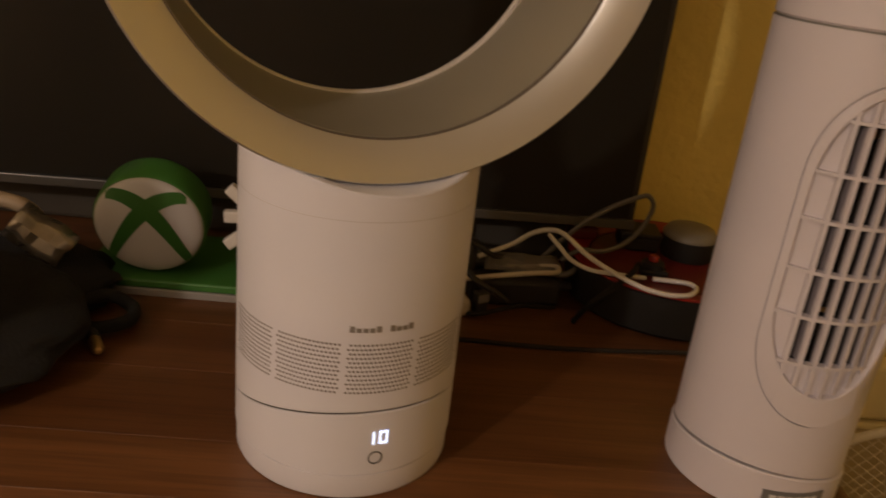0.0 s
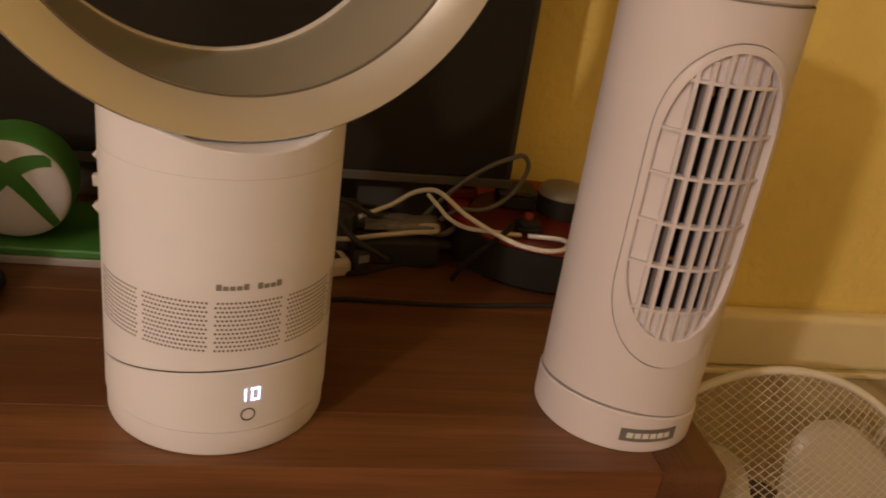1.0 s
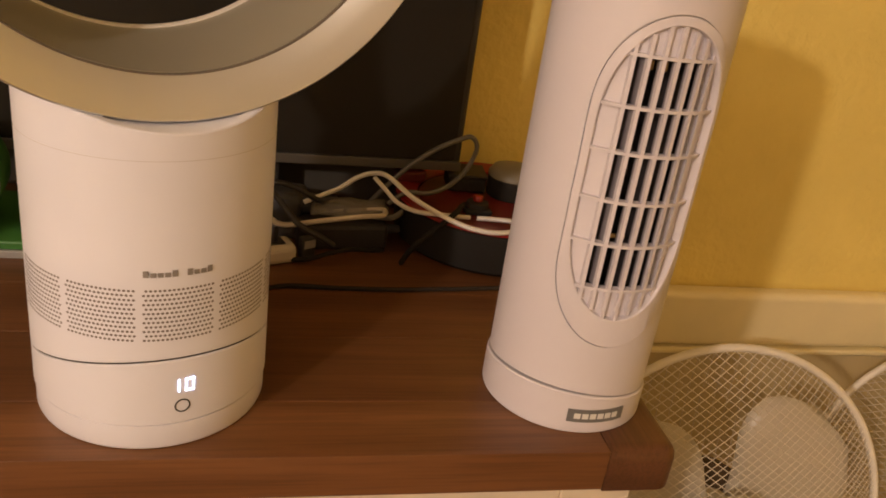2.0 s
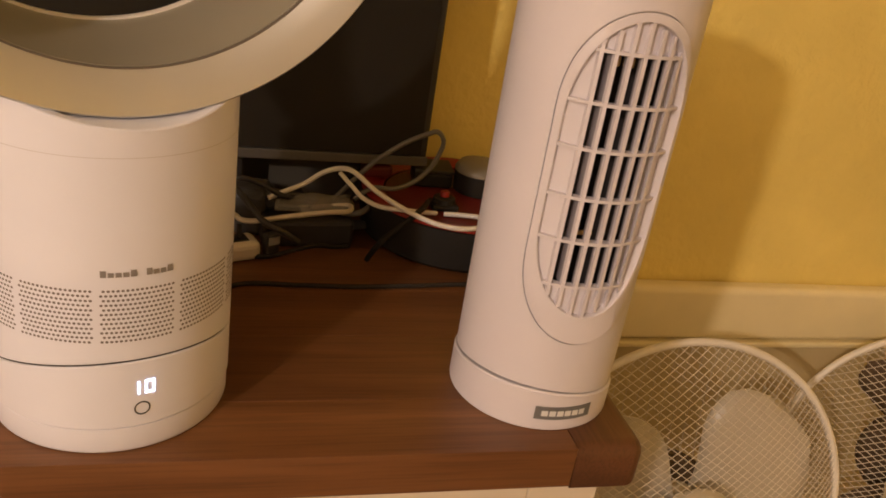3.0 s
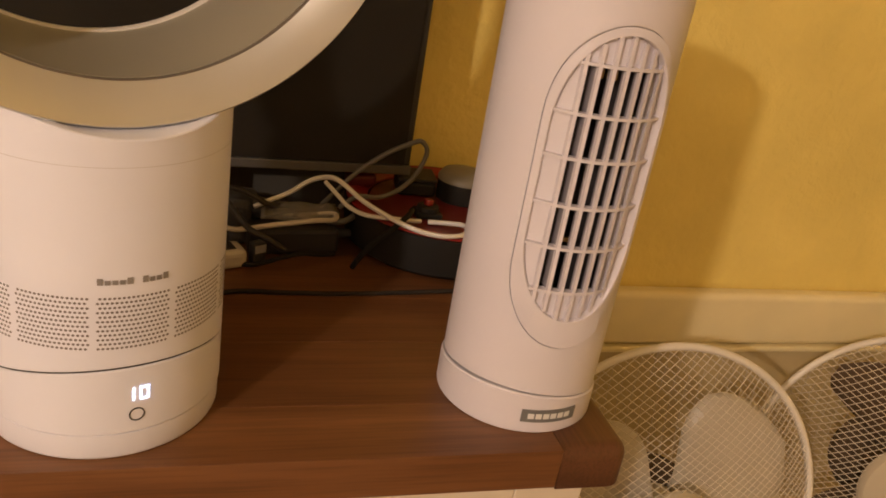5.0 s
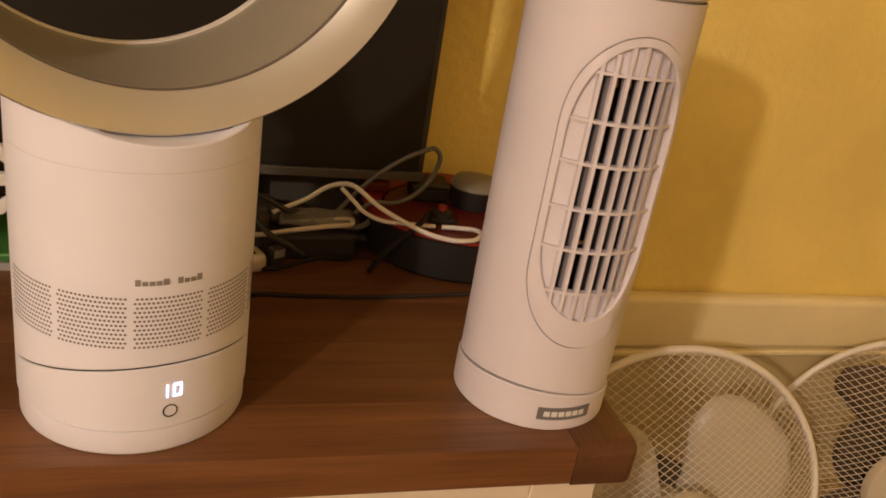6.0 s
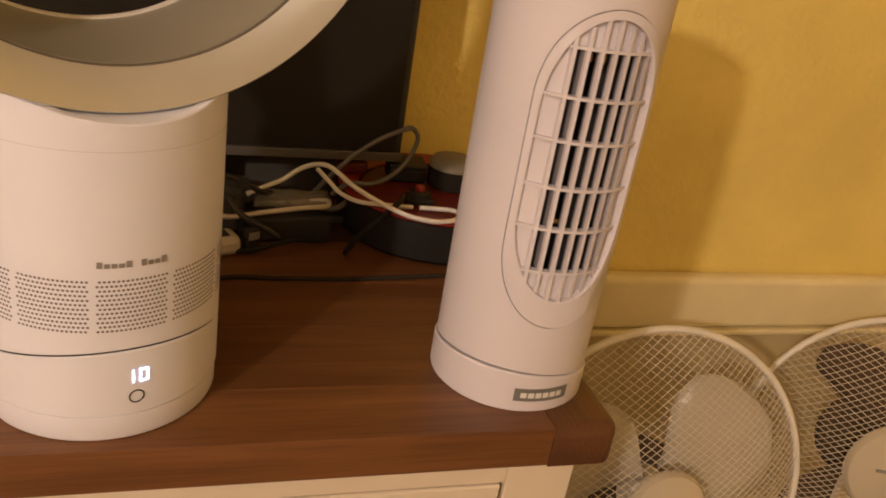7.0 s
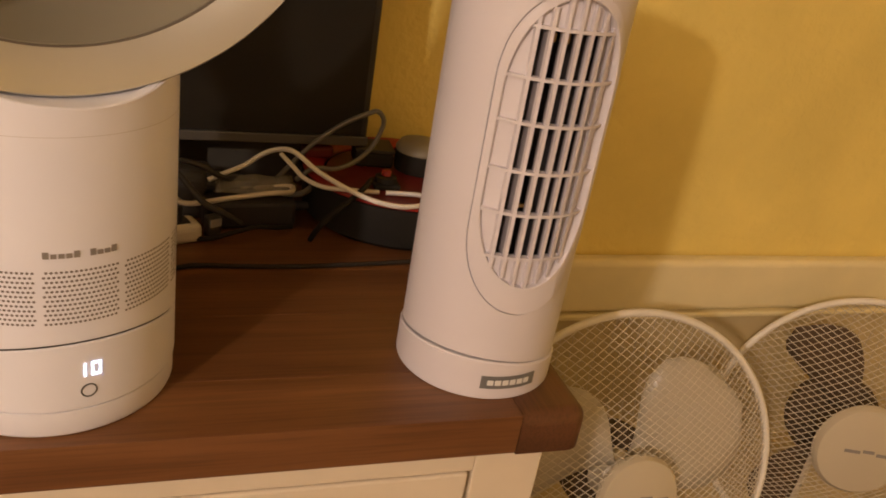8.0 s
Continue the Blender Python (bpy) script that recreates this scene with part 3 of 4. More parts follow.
# head with controls
part("head", lathe([(0.0, 0.3205), (0.0588, 0.3207), (0.0600, 0.3221), (0.0602, 0.347), (0.0588, 0.362), (0.053, 0.370), (0.037, 0.3735), (0.0, 0.374)], 96), M_TOWER, tw, smooth=40)
part("head_seam", lathe([(0, 0.316), (0.0578, 0.316), (0.0578, 0.3210), (0, 0.3210)], 72), M_GREY, tw, smooth=40)
part("label_plate", wrap(flat_box(-0.0222, 0.0222, -0.0053, 0.0053, 0.0005, 8), TBASE, 0.0156, 4.6), M_LABEL, tw, "small grey printed label")
vs, fs = [], []
for k in range(6):
    vs, fs = flat_box(-0.0175 + 0.0059 * k, -0.0175 + 0.0059 * k + 0.0047, -0.0022, 0.0022, 0.0002, 2, vs, fs)
part("label_print", wrap((vs, fs), TBASE + 0.0006, 0.0156, 4.6), M_LABELTXT, tw, "row of pale printed blocks")

# ---- television ----
TVX1, TVY, TVW, TVZ0, TVZ1 = 0.3485, 0.96, 0.9685, 0.8655, 1.42
tv = thing("television", (TVX1, TVY, 0), 2.4, "black flat television with a glossy dark screen, switched off", "television")
part("casing", box(-TVW, 0, 0.004, 0.040, TVZ0, TVZ1, 0.003, 2), M_BLACK, tv)
part("screen", box(-TVW + 0.008, -0.008, 0.001, 0.0038, TVZ0 + 0.0115, TVZ1 - 0.008), M_SCREEN, tv)
part("bottom_strip", box(-TVW, 0, -0.001, 0.0037, TVZ0 - 0.0005, TVZ0 + 0.0095, 0.001), M_BEZEL, tv, "dull metal strip")
part("stand_base", box(-0.34, -0.12, 0.012, 0.060, TOP, TOP + 0.010, 0.003), M_BLACK, tv)
part("stand_neck", box(-0.27, -0.19, 0.018, 0.036, TOP + 0.0102, TVZ0 - 0.0006), M_BLACK, tv)
# added dark box standing for the darkness under the television
gap_box = thing("gap_filler", (0, 0, 0), 0, "long low dark box added behind the television stand to darken the gap", "sound bar")
part("case", box(-0.50, 0.300, 1.012, 1.05, TOP, TOP + 0.085, 0.006, 3), M_GAP_FILL, gap_box)

# ---- green round lamp on a green case ----
case = thing("game_case", (-0.103, 0.905, TOP), 0, "flat green plastic case with a grey lower edge", "plastic case")
part("tray", box(-0.085, 0.085, -0.063, 0.055, 0.0, 0.0075, 0.001), M_GREY, case, "grey edge")
part("cover", box(-0.085, 0.085, -0.062, 0.055, 0.0077, 0.016, 0.002), M_GREEN, case)
LR = 0.0500
lm = thing("logo_lamp", (-0.124, 0.852, TOP + 0.0163), 3, "round desk lamp with a green drum and white domed front", "lamp")
drum_m = Matrix.Translation((0, 0, LR + 0.0005)) @ pose(0, 0, 0, 99, 0, 0)
dr = part("drum", lathe([(0.0, -0.043), (LR - 0.006, -0.043), (LR - 0.001, -0.038), (LR, -0.033), (LR, -0.003), (LR - 0.0015, 0.0), (0.0, 0.0)], 72), M_GREEN, lm, smooth=40)
dr.matrix_basis = drum_m
dome = [(LR - 0.002 - 0.0, 0.0002)] + [((LR - 0.002) * math.cos(t), 0.0002 + 0.010 * math.sin(t)) for t in [math.pi / 2 * i / 12 for i in range(1, 13)]]
part("domed_front", lathe([(0.0, 0.0002)] + dome, 72), M_LAMPWHITE, dr, "white domed front", smooth=50)
def dome_h(x, y):
    q = min(1.0, (x * x + y * y) / (LR - 0.002) ** 2)
    return 0.0002 + 0.010 * math.sqrt(1 - q)


def cross_arm(side):
    """One curved green arm from the upper rim through the crossing to the lower rim."""
    vs, fs = [], []
    n = 30
    q = LR - 0.0026
    for i in range(n + 1):
        s = i / n
        # a bowed line: start on the upper rim, cross above the middle, end low on the other side
        a, b, c = Vector((-0.76, 0.65)), Vector((0.02, 0.90)), Vector((0.74, -0.70))
        m = a * (1 - s) ** 2 + b * (2 * s * (1 - s)) + c * s * s
        d = ((b - a) * (1 - s) + (c - b) * s).normalized()
        nrm = Vector((-d.y, d.x))
        w = 0.085 + 0.075 * math.sin(math.pi * s) ** 1.3
        for k in (-w, w):
            v = (m + nrm * k)
            if v.length > 1:
                v.normalize()
            x, y = side * v.x * q, v.y * q
            vs.append((x, y, dome_h(x, y) + 0.0006))
        vs += [(vs[-2][0], vs[-2][1], vs[-2][2] - 0.003), (vs[-1][0], vs[-1][1], vs[-1][2] - 0.003)]
    for i in range(n):
        o, p = 4 * i, 4 * i + 4
        fs += [(o, p, p + 1, o + 1), (o + 2, o + 3, p + 3, p + 2), (o, o + 2, p + 2, p), (o + 1, p + 1, p + 3, o + 3)]
    return vs, fs


for s in (-1, 1):
    part("curved_arm", cross_arm(s), M_DKGREEN, dr, "curved green strip across the front", smooth=40)

# ---- cables and small electrics behind ----
def cable(name, pts, r, material, label):
    return tagged(part(name, tube(smooth_line(pts), r, 8), material, smooth=60), label, "cable")


cable("charging_cable", [(0.182, 0.905, 0.842), (0.198, 0.91, 0.848), (0.217, 0.92, 0.853), (0.235, 0.92, 0.866), (0.250, 0.91, 0.875), (0.261, 0.89, 0.879), (0.281, 0.87, 0.868), (0.305, 0.850, 0.860), (0.326, 0.838, 0.8545), (0.342, 0.833, 0.8520), (0.358, 0.8305, 0.8512), (0.376, 0.8365, 0.8508), (0.3862, 0.852, 0.8506), (0.384, 0.8655, 0.849), (0.370, 0.8745, 0.8465), (0.352, 0.878, 0.8455)], 0.0025, M_CABLE, "white cable looping over the tub rim")
cable("charging_cable", [(0.2505, 0.914, 0.8690), (0.262, 0.902, 0.860), (0.272, 0.89, 0.853), (0.288, 0.873, 0.8515), (0.316, 0.870, 0.8505), (0.336, 0.8745, 0.8475), (0.344, 0.878, 0.8460)], 0.0023, M_CABLE, "white cable lying across the red rim")
cable("charging_cable", [(0.125, 0.895, 0.836), (0.151, 0.89, 0.829), (0.156, 0.885, 0.827), (0.169, 0.88, 0.828), (0.200, 0.88, 0.834), (0.236, 0.88, 0.840), (0.258, 0.89, 0.838), (0.263, 0.90, 0.838), (0.259, 0.91, 0.836), (0.229, 0.91, 0.833), (0.21, 0.91, 0.831)], 0.0026, M_CABLE_CREAM, "yellowed white cable bent back on itself")
cable("grey_lead", [(0.250, 0.935, 0.832), (0.273, 0.945, 0.854), (0.293, 0.943, 0.876), (0.318, 0.94, 0.896), (0.340, 0.94, 0.907), (0.350, 0.94, 0.910), (0.357, 0.94, 0.903), (0.357, 0.94, 0.892), (0.348, 0.938, 0.872), (0.330, 0.93, 0.858), (0.308, 0.92, 0.853), (0.285, 0.918, 0.853), (0.268, 0.918, 0.840)], 0.0026, M_CABLE_GREY, "grey lead arching up beside the television")
cable("black_lead", [(0.335, 0.882, 0.856), (0.328, 0.866, 0.857), (0.312, 0.850, 0.8505), (0.300, 0.846, 0.842), (0.286, 0.844, 0.829), (0.279, 0.850, 0.814), (0.276, 0.856, 0.8032)], 0.0028, M_LEAD, "black lead over the tub's edge")
cable("black_lead", [(0.150, 0.89, 0.858), (0.160, 0.88, 0.850), (0.168, 0.87, 0.843), (0.178, 0.86, 0.836), (0.194, 0.858, 0.828), (0.21, 0.862, 0.816)], 0.0032, M_BLACK, "black lead drooping to the table")
cable("black_lead", [(0.09, 0.740, 0.8024), (0.12, 0.775, 0.8024), (0.159, 0.802, 0.8024), (0.207, 0.802, 0.8024), (0.257, 0.802, 0.8024), (0.310, 0.806, 0.8024), (0.366, 0.812, 0.8024), (0.41, 0.815, 0.8024), (0.436, 0.83, 0.8024), (0.438, 0.95, 0.8024)], 0.0023, M_LEAD_BROWN, "black lead lying along the table top")

cable("black_lead", [(0.128, 0.905, 0.845), (0.150, 0.900, 0.862), (0.172, 0.898, 0.860), (0.196, 0.902, 0.846), (0.215, 0.93, 0.835), (0.235, 0.955, 0.822)], 0.0028, M_BLACK, "black lead over the plug adapter")
cable("black_lead", [(0.160, 0.858, 0.8032), (0.182, 0.850, 0.806), (0.206, 0.853, 0.812), (0.226, 0.862, 0.813), (0.246, 0.872, 0.808), (0.262, 0.885, 0.8032)], 0.0024, M_LEAD, "thin black lead in front of the adapter")
cable("grey_lead", [(0.255, 0.905, 0.830), (0.272, 0.898, 0.834), (0.288, 0.915, 0.838), (0.300, 0.930, 0.842)], 0.0032, M_CABLE_GREY, "short grey lead by the tub")
cable("charging_cable", [(0.134, 0.880, 0.842), (0.141, 0.868, 0.848), (0.147, 0.860, 0.842)], 0.0030, M_CABLE, "short white cable end")
# power adapter and dark junction behind the fan
ad = thing("power_adapter", (0.220, 0.905, TOP), 6, "dark plastic power adapter under tangled cables", "power adapter")
part("case", box(-0.045, 0.045, -0.020, 0.030, 0, 0.027, 0.004, 2), M_BLACK, ad)
part("strain_relief", lathe([(0.0, 0.0), (0.006, 0.0), (0.004, 0.018), (0.0, 0.018)], 16), M_DARK, ad).matrix_basis = pose(0.045, 0.005, 0.013, 0, 90, 0)
ad2 = thing("power_adapter", (0.160, 0.928, TOP), -12, "dark grey rounded plug adapter", "power adapter")
part("case", box(-0.022, 0.025, -0.022, 0.022, 0, 0.048, 0.008, 3), M_DARK, ad2)
part("nose", lathe([(0.0, 0.0), (0.012, 0.0), (0.010, 0.012), (0.0, 0.013)], 20), M_DARK, ad2).matrix_basis = pose(0.024, -0.004, 0.036, 0, 90, 0)
# crumpled clear bag of leads
def crumpled(nx, ny, w, d, seed, hgt, sag):
    rnd = random.Random(seed)
    vs, fs = [], []
    for i in range(nx + 1):
        for j in range(ny + 1):
            u, v = i / nx, j / ny
            vs.append((w * (u - .5) + rnd.uniform(-1, 1) * w * .03, d * (v - .5) + rnd.uniform(-1, 1) * d * .05, hgt * math.sin(math.pi * v) * (1 - sag * u) + rnd.uniform(0, 1) * 0.005))
    for i in range(nx):
        for j in range(ny):
            o = i * (ny + 1) + j
            fs.append((o, o + 1, o + ny + 2, o + ny + 1))
    return vs, fs


bag = part("plastic_bag", crumpled(8, 5, 0.080, 0.042, 5, 0.012, 0.3), M_CLEAR, smooth=8)
bag.matrix_basis = pose(0.226, 0.918, 0.8290, 0, 0, 4)
bag.modifiers.new("thickness", "SOLIDIFY").thickness = 0.0004
tagged(bag, "crumpled clear plastic bag on a dark adapter", "plastic bag")
# cream plug with a hollow end
pl = thing("mains_plug", (0.150, 0.856, TOP), 20, "cream mains plug lying on the table", "plug")
part("shell", box(-0.020, 0.024, -0.012, 0.016, 0.0, 0.019, 0.006, 3), M_CABLE_CREAM, pl)
part("cavity", box(-0.010, 0.014, -0.006, 0.010, 0.0185, 0.0197, 0.0005), M_BLACK, pl)
for x in (-0.006, 0.006):
    part("pin", box(x - 0.002, x + 0.002, -0.001, 0.003, 0.0198, 0.034, 0.0005), M_BLACK, pl)
pl2 = thing("cable_clip", (0.186, 0.868, TOP), 30, "small grey plastic cable clip", "cable clip")
part("clip", box(-0.008, 0.006, -0.005, 0.005, 0.0, 0.022, 0.002), M_DARK, pl2)
part("tab", box(-0.007, 0.005, -0.0062, -0.0052, 0.012, 0.020, 0.0003), M_GREY, pl2)

# round tub with a red rim and gadgets in it
TBX, TBY, TBR = 0.386, 0.936, 0.109
tub = thing("round_tub", (TBX, TBY, TOP), 0, "round black tub with a red inner rim", "tub")
part("shell", lathe([(0.0, 0.0), (TBR - 0.012, 0.0), (TBR - 0.004, 0.006), (TBR, 0.040), (TBR, 0.0455), (TBR - 0.003, 0.0465), (TBR - 0.024, 0.0420), (TBR - 0.026, 0.012), (0.0, 0.010)], 80), M_TUB, tub, smooth=40)
part("rim", lathe([(TBR - 0.0012, 0.0468), (TBR - 0.0025, 0.0484), (TBR - 0.012, 0.0478), (TBR - 0.024, 0.0445), (TBR - 0.0245, 0.0425), (TBR - 0.012, 0.0455)], 80, close=True), M_RED, tub, "glossy red rim", smooth=40)
part("tray", lathe([(0.0, 0.0360), (TBR - 0.0270, 0.0360), (TBR - 0.0262, 0.0424), (0.0, 0.0426)], 60), M_RED_SHADED, tub, "red tray inside the rim, darkened for shade", smooth=40)
gd = thing("joystick", (0.357, 0.902, TOP + 0.0428), 0, "black gadget with a red tipped knob", "gadget")
part("body", box(-0.014, 0.014, -0.012, 0.012, 0.0, 0.006, 0.002, 2), M_TUB, gd)
part("stem", lathe([(0.0, 0.0062), (0.0120, 0.0062), (0.0112, 0.0112), (0.009, 0.0122), (0.0, 0.0122)], 20), M_TUB, gd, smooth=40)
part("tip", lathe([(0.0, 0.0124), (0.0050, 0.0125), (0.0050, 0.0165), (0.0038, 0.0180), (0.0, 0.0184)], 20), M_RED, gd, "red tip", smooth=40)
bx = thing("black_box", (0.366, 0.974, TOP + 0.0428), -4, "black plastic box lying in the round tub", "box")
part("case", box(-0.028, 0.014, -0.02, 0.018, 0.0, 0.0160, 0.003), M_TUB, bx)
part("case_lid", box(-0.0285, 0.0145, -0.0205, 0.0185, 0.0162, 0.0200, 0.001), M_BLACK, bx)
sp = thing("round_canister", (0.409, 0.957, TOP + 0.0428), 0, "dark canister with a dull domed lid", "canister")
part("can", lathe([(0.0, 0.0), (0.027, 0.0), (0.028, 0.003), (0.028, 0.0215), (0.0, 0.0218)], 40), M_TUB, sp, smooth=40)
part("lid", lathe([(0.0, 0.0220), (0.0283, 0.0220), (0.0283, 0.025), (0.024, 0.031), (0.012, 0.0345), (0.0, 0.035)], 40), M_LID, sp, "dull domed lid", smooth=40)
# added red piece in place of the tub's far inner wall
rb = thing("red_wall_piece", (0.300, 0.975, TOP), 10, "red plastic piece standing in for the tub's far inner wall", "block")
part("block", box(-0.018, 0.014, -0.010, 0.010, 0.046, 0.060, 0.004, 3), M_RED_SHADED, rb)

# ---- clutter at the far side of the table ----
wc = thing("plug_stack", (-0.050, 0.850, TOP + 0.0163), 0, "white plastic plug pieces stacked by the fan", "plug")
part("upright", box(0.004, 0.026, 0.012, 0.026, 0.0, 0.090, 0.003), M_DARK, wc)
for (x, z, tilt, ln) in ((-0.004, 0.092, 42, 0.032), (-0.008, 0.064, -4, 0.030), (-0.006, 0.036, -38, 0.026)):
    p = part("prong", box(0, ln, 0.002, 0.011, -0.0055, 0.0055, 0.0015), M_CABLE, wc, "white plastic prong")
    p.matrix_basis = pose(x, 0, z, 0, tilt, 0)
pouch = thing("black_bag", (-0.308, 0.712, TOP), 0, "slumped black fabric bag on the table", "bag")
bm = bmesh.new()
bmesh.ops.create_icosphere(bm, subdivisions=5, radius=1.0)
for v in bm.verts:
    k = noise.noise(v.co * 2.1) * 0.14 + noise.noise(v.co * 6.0) * 0.05
    v.co = v.co * (1 + k)
    tall = 0.036 + 0.022 * max(0.0, min(1.0, 0.35 - 0.75 * v.co.x - 0.75 * v.co.y))
    v.co = Vector((v.co.x * 0.165, v.co.y * 0.130, max(0.0, (v.co.z + 0.70) * tall)))
M_FABRIC = mat("black_fabric", (0.007, 0.0065, 0.006), 0.85, vary=0.3, bump=0.0015, bump_scale=300)
part("fabric", bm, M_FABRIC, pouch, smooth=60)
# unseen tall fold, added to cast shade on the round lamp
bm = bmesh.new()
bmesh.ops.create_icosphere(bm, subdivisions=4, radius=1.0)
for v in bm.verts:
    v.co = v.co * (1 + noise.noise(v.co * 1.9 + Vector((3, 1, 2))) * 0.18 + noise.noise(v.co * 5.0) * 0.05)
    v.co = Vector((v.co.x * 0.048 + 0.008, v.co.y * 0.050 - 0.105, max(0.012, 0.110 + math.copysign(abs(v.co.z) ** 0.5, v.co.z) * 0.135)))
part("unseen_shade_fold", bm, M_FABRIC, pouch, smooth=60)
# extra low mound, added to blacken the table behind the bag
bm = bmesh.new()
bmesh.ops.create_icosphere(bm, subdivisions=4, radius=1.0)
for v in bm.verts:
    v.co = v.co * (1 + noise.noise(v.co * 2.3 + Vector((1, 5, 2))) * 0.16 + noise.noise(v.co * 6.0) * 0.05)
    v.co = Vector((v.co.x * 0.105 + 0.055, v.co.y * 0.075 + 0.115, max(0.0, (v.co.z + 0.6) * 0.026)))
part("added_rear_mound", bm, M_FABRIC, pouch, smooth=60)
cable("black_lead", [(-0.205, 0.73, 0.809), (-0.180, 0.765, 0.812), (-0.152, 0.806, 0.816), (-0.126, 0.802, 0.810), (-0.120, 0.780, 0.809), (-0.138, 0.762, 0.809), (-0.17, 0.756, 0.809)], 0.0060, M_FABRIC, "thick black lead coiled by the bag")
jk = thing("audio_jack", (-0.134, 0.742, TOP), 30, "black jack plug with a brass tip", "plug")
part("grip", lathe([(0.0, 0.0), (0.005, 0.0), (0.0055, 0.018), (0.004, 0.022), (0.0, 0.022)], 20), M_BLACK, jk, smooth=40).matrix_basis = pose(-0.002, 0.024, 0.0075, 90, 0, 0)
part("tip", lathe([(0.0, 0.0), (0.0052, 0.0), (0.0052, 0.014), (0.003, 0.018), (0.0, 0.019)], 20), M_BRASS, jk, "brass tip", smooth=40).matrix_basis = pose(-0.002, 0.002, 0.0075, 90, 0, 0)
tagged(part("headband", tube(smooth_line([(-0.300, 0.855, 0.862), (-0.270, 0.845, 0.880), (-0.247, 0.84, 0.884), (-0.224, 0.838, 0.878), (-0.214, 0.838, 0.862), (-0.222, 0.838, 0.838), (-0.250, 0.84, 0.824), (-0.285, 0.845, 0.815), (-0.31, 0.85, 0.8075)], 8), 0.0070, 10), M_TAN, smooth=60), "tan padded strap lying on a black bag", "strap")
wrapb = part("plastic_film", crumpled(6, 4, 0.052, 0.036, 9, 0.010, 0.4), M_WRAP, smooth=8)
wrapb.matrix_basis = pose(-0.209, 0.826, 0.859, 62, 36, 0)
wrapb.modifiers.new("thickness", "SOLIDIFY").thickness = 0.0005
tagged(wrapb, "crinkled shiny plastic wrapping on the strap", "foil wrap")

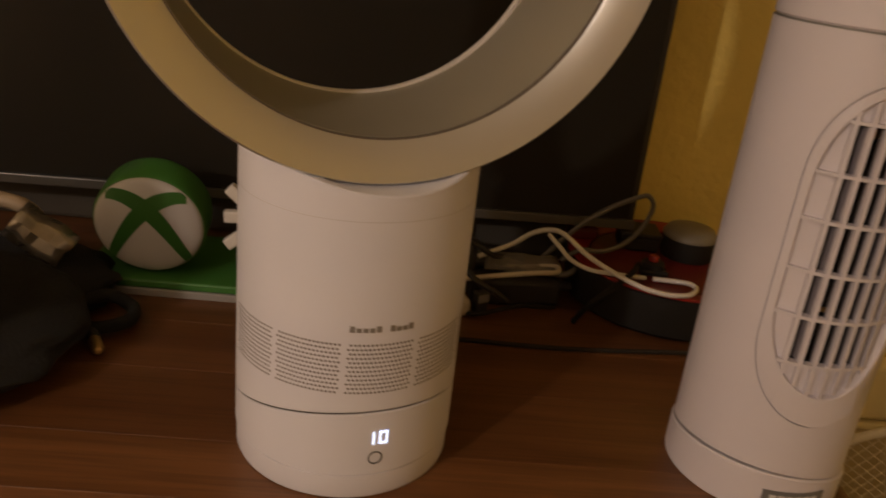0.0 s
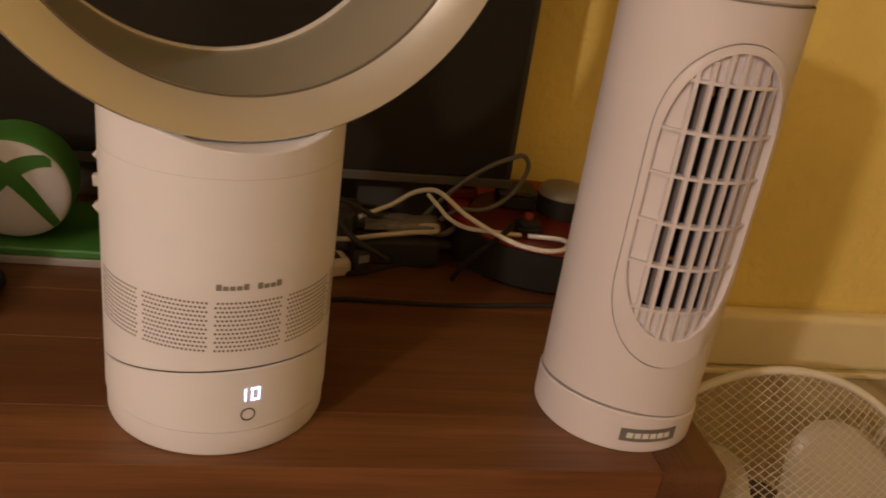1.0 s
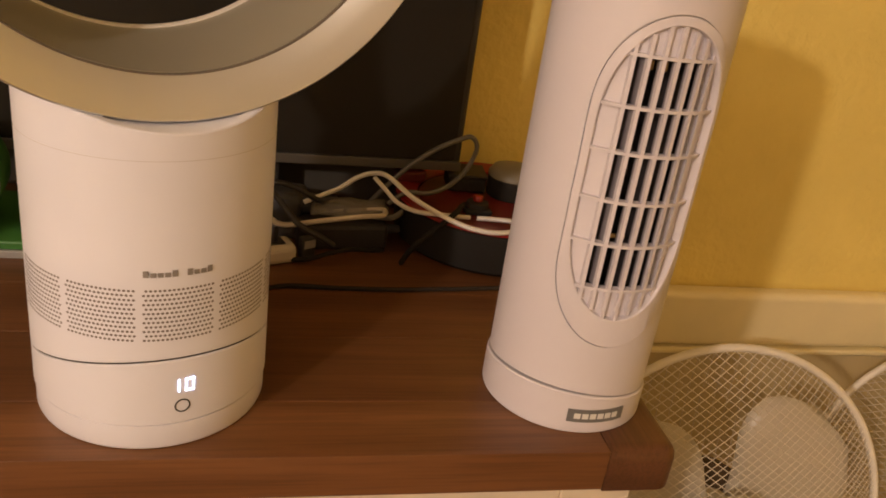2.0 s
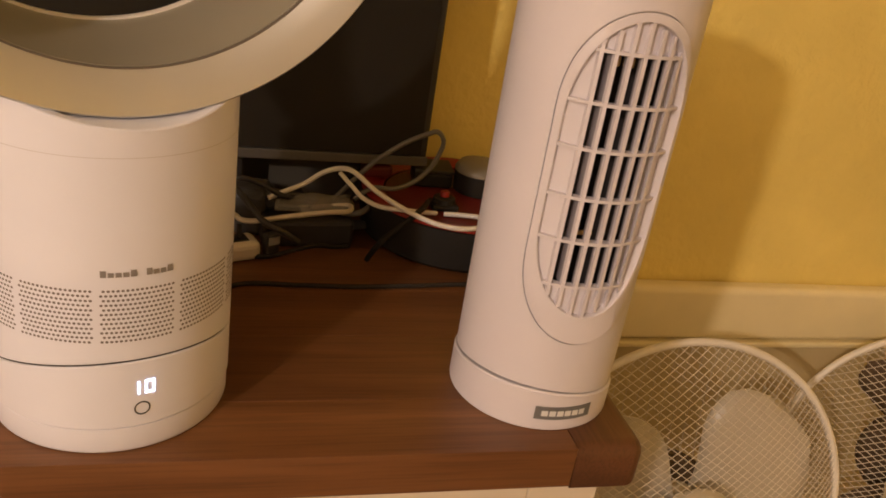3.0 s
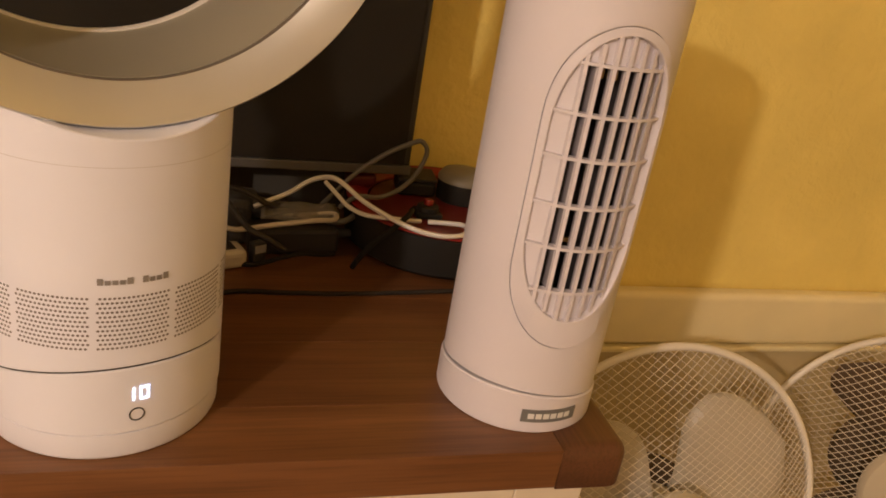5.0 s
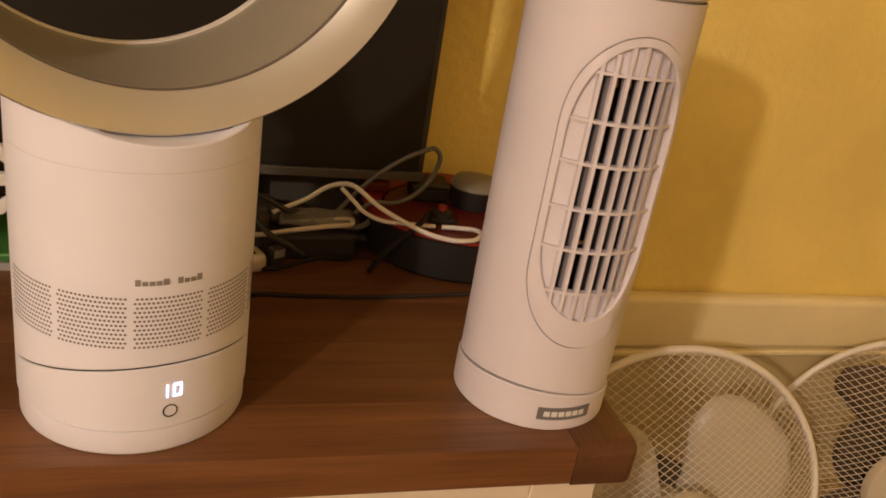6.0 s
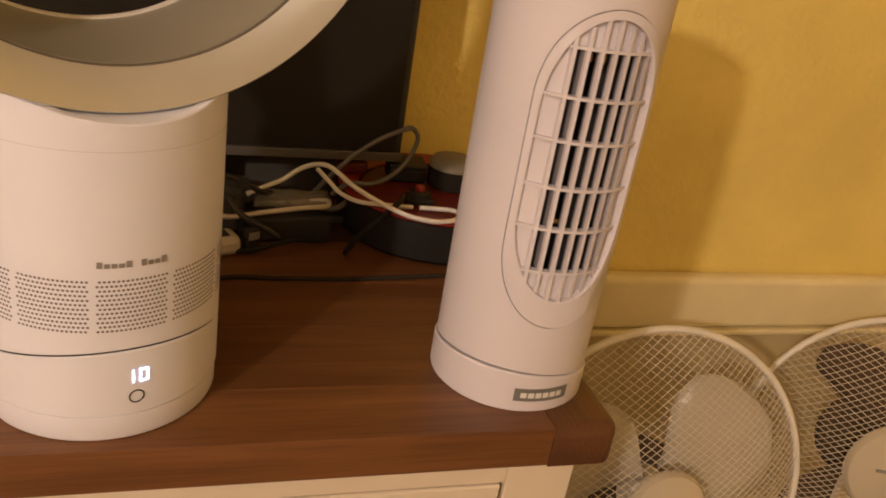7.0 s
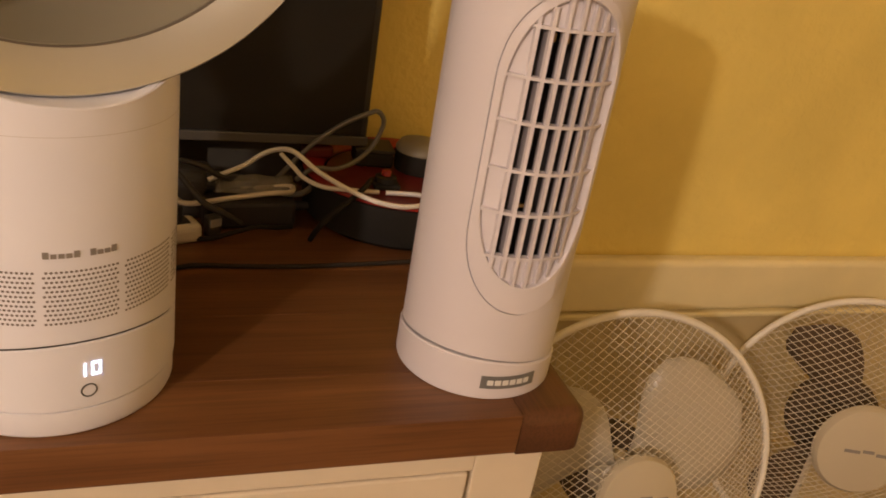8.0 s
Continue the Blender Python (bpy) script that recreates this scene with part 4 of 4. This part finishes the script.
# ---- two round fans by the wall ----
def round_fan(at, yaw, tilt, r, blade, blade_label, label, hub_r=0.052, dome=0.075, turn=0.0, lean=0.0, cross=35.0, slim=1.0, motor_r=0.062):
    """Floor fan with a wire guard. at: the guard's middle; its face looks along -y, turned by yaw and nodding by tilt degrees."""
    fan = thing("floor_fan", (at[0], at[1], 0), yaw, label, "fan", "fans by the wall")
    head = Matrix.Translation((0, 0, at[2])) @ pose(0, 0, 0, 90 + tilt, 0, 0)

    def dome_z(q):
        return dome * (1 - abs(q) ** 2.6)

    circ = [Vector((r * math.cos(2 * math.pi * i / 96), r * math.sin(2 * math.pi * i / 96), 0)) for i in range(96)]
    rimo = part("guard_rim", tube(circ, 0.0050, 10, loop=True), M_RIM, fan, smooth=60)
    rimo.matrix_basis = head
    # netting of two straight families of wire over the dome
    gap = 0.0081
    front = gap
    for zsign, slant, name in ((1, cross + lean, "front_wire"), (1, lean - cross, "front_wire"), (-0.75, 90 + lean, "rear_wire")):
        c, sn = math.cos(radians(slant)), math.sin(radians(slant))
        gap = front if zsign > 0 else 2.2 * front
        count = int(r / gap)
        for i in range(-count, count + 1):
            off = (i + 0.35) * gap
            half = math.sqrt(max(0.0, (r - 0.001) ** 2 - off * off))
            if half < 0.02:
                continue
            line = []
            for k in range(23):
                u = half * math.sin(math.pi * (k / 22 - 0.5))
                x, y = u * c - off * sn, u * sn + off * c
                wob = 0.0006 * math.sin(31 * u + 5 * i)
                line.append(Vector((x - wob * sn, y + wob * c, zsign * dome_z(min(1.0, math.hypot(x, y) / r)) + (0.0012 if slant > lean else 0))))
            wire = part(name, tube(line, 0.00056 if zsign > 0 else 0.0004, 4), M_WIRE, fan, smooth=80)
            wire.matrix_basis = head
    hub = part("hub_cap", lathe([(0.0, dome * 0.98 + 0.012), (hub_r * 0.6, dome * 0.98 + 0.0105), (hub_r * 0.93, dome * 0.98 + 0.006), (hub_r, dome * 0.98), (hub_r, dome * 0.98 - 0.006), (0.0, dome * 0.98 - 0.006)], 56), M_BADGE, fan, "round cream hub badge", smooth=40)
    hub.matrix_basis = head
    vs, fs = [], []
    for k, (x0, x1, y) in enumerate(((-0.030, -0.008, 0.002), (-0.004, 0.012, 0.004), (0.016, 0.034, 0.001))):
        b = len(vs)
        z = dome * 0.98 + 0.0122
        w = 0.0022
        for (x, yy, zz) in ((x0, y - w, z - .0045), (x1, y - w, z - .0045), (x1, y + w, z - .0045), (x0, y + w, z - .0045), (x0, y - w, z + .0004), (x1, y - w, z + .0004), (x1, y + w, z + .0004), (x0, y + w, z + .0004)):
            vs.append((x, yy, zz))
        fs += [tuple(b + q for q in f) for f in ((0, 1, 2, 3), (4, 5, 6, 7), (0, 1, 5, 4), (1, 2, 6, 5), (2, 3, 7, 6), (3, 0, 4, 7))]
    part("badge_print", (vs, fs), M_PRINT, fan, "dark printed bars").matrix_basis = head
    for b in range(3):
        a0 = 2 * math.pi * b / 3 + radians(turn)
        vs, fs = [], []
        for i in range(13):
            q = i / 12
            rr = 0.030 + (r * 0.86 - 0.030) * q
            half = 0.22 + (0.72 * slim - 0.22) * math.sin(math.pi * min(1, q * 0.78 + 0.12)) ** 1.0
            if q > 0.82:
                half *= math.sqrt(max(0.02, 1 - ((q - 0.82) / 0.2) ** 2))
            for j in range(7):
                s = -1 + j / 3
                a = a0 + s * half + 0.25 * q
                vs.append((rr * math.cos(a), rr * math.sin(a), -0.004 - 0.018 * s * (1 - 0.35 * q)))
        for i in range(12):
            for j in range(6):
                o = i * 7 + j
                fs.append((o, o + 1, o + 8, o + 7))
        bl_ = part("blade", (vs, fs), blade, fan, blade_label, smooth=60)
        bl_.matrix_basis = head
        bl_.modifiers.new("thickness", "SOLIDIFY").thickness = 0.0018
    part("spinner", lathe([(0.0, 0.022), (0.02, 0.020), (0.032, 0.008), (0.033, -0.02), (0.0, -0.02)], 32), blade, fan, smooth=40).matrix_basis = head
    part("motor", lathe([(0.0, -0.022), (motor_r * 0.9, -0.022), (motor_r, -0.03), (motor_r * 0.97, -0.05), (motor_r * 0.74, -0.060), (0.0, -0.064)], 40), M_MOTOR, fan, "dark motor housing", smooth=40).matrix_basis = head
    part("pole", tube([Vector((0, 0.055, 0.02)), Vector((0, 0.055, at[2] - 0.03))], 0.011, 14), M_WIRE, fan, smooth=60)
    part("foot", lathe([(0.0, 0.0), (0.12, 0.0), (0.12, 0.008), (0.05, 0.02), (0.016, 0.032), (0.0, 0.032)], 48), M_WIRE, fan, smooth=40).location = (0, 0.0, 0)
    return fan


round_fan((0.680, 0.810, 0.5005), -1.7, -14.0, 0.215, M_BLADE, "milky white blade", "white floor fan with a wire guard and pale blades", hub_r=0.053, dome=0.046, turn=26, lean=2.0)
round_fan((1.1152, 0.8908, 0.481), -20.2, -7.9, 0.204, M_BLADE_DARK, "dark translucent blade", "white floor fan with a wire guard and dark blades", hub_r=0.069, dome=0.066, turn=106, lean=0.0, cross=30.0, slim=0.52, motor_r=0.070)
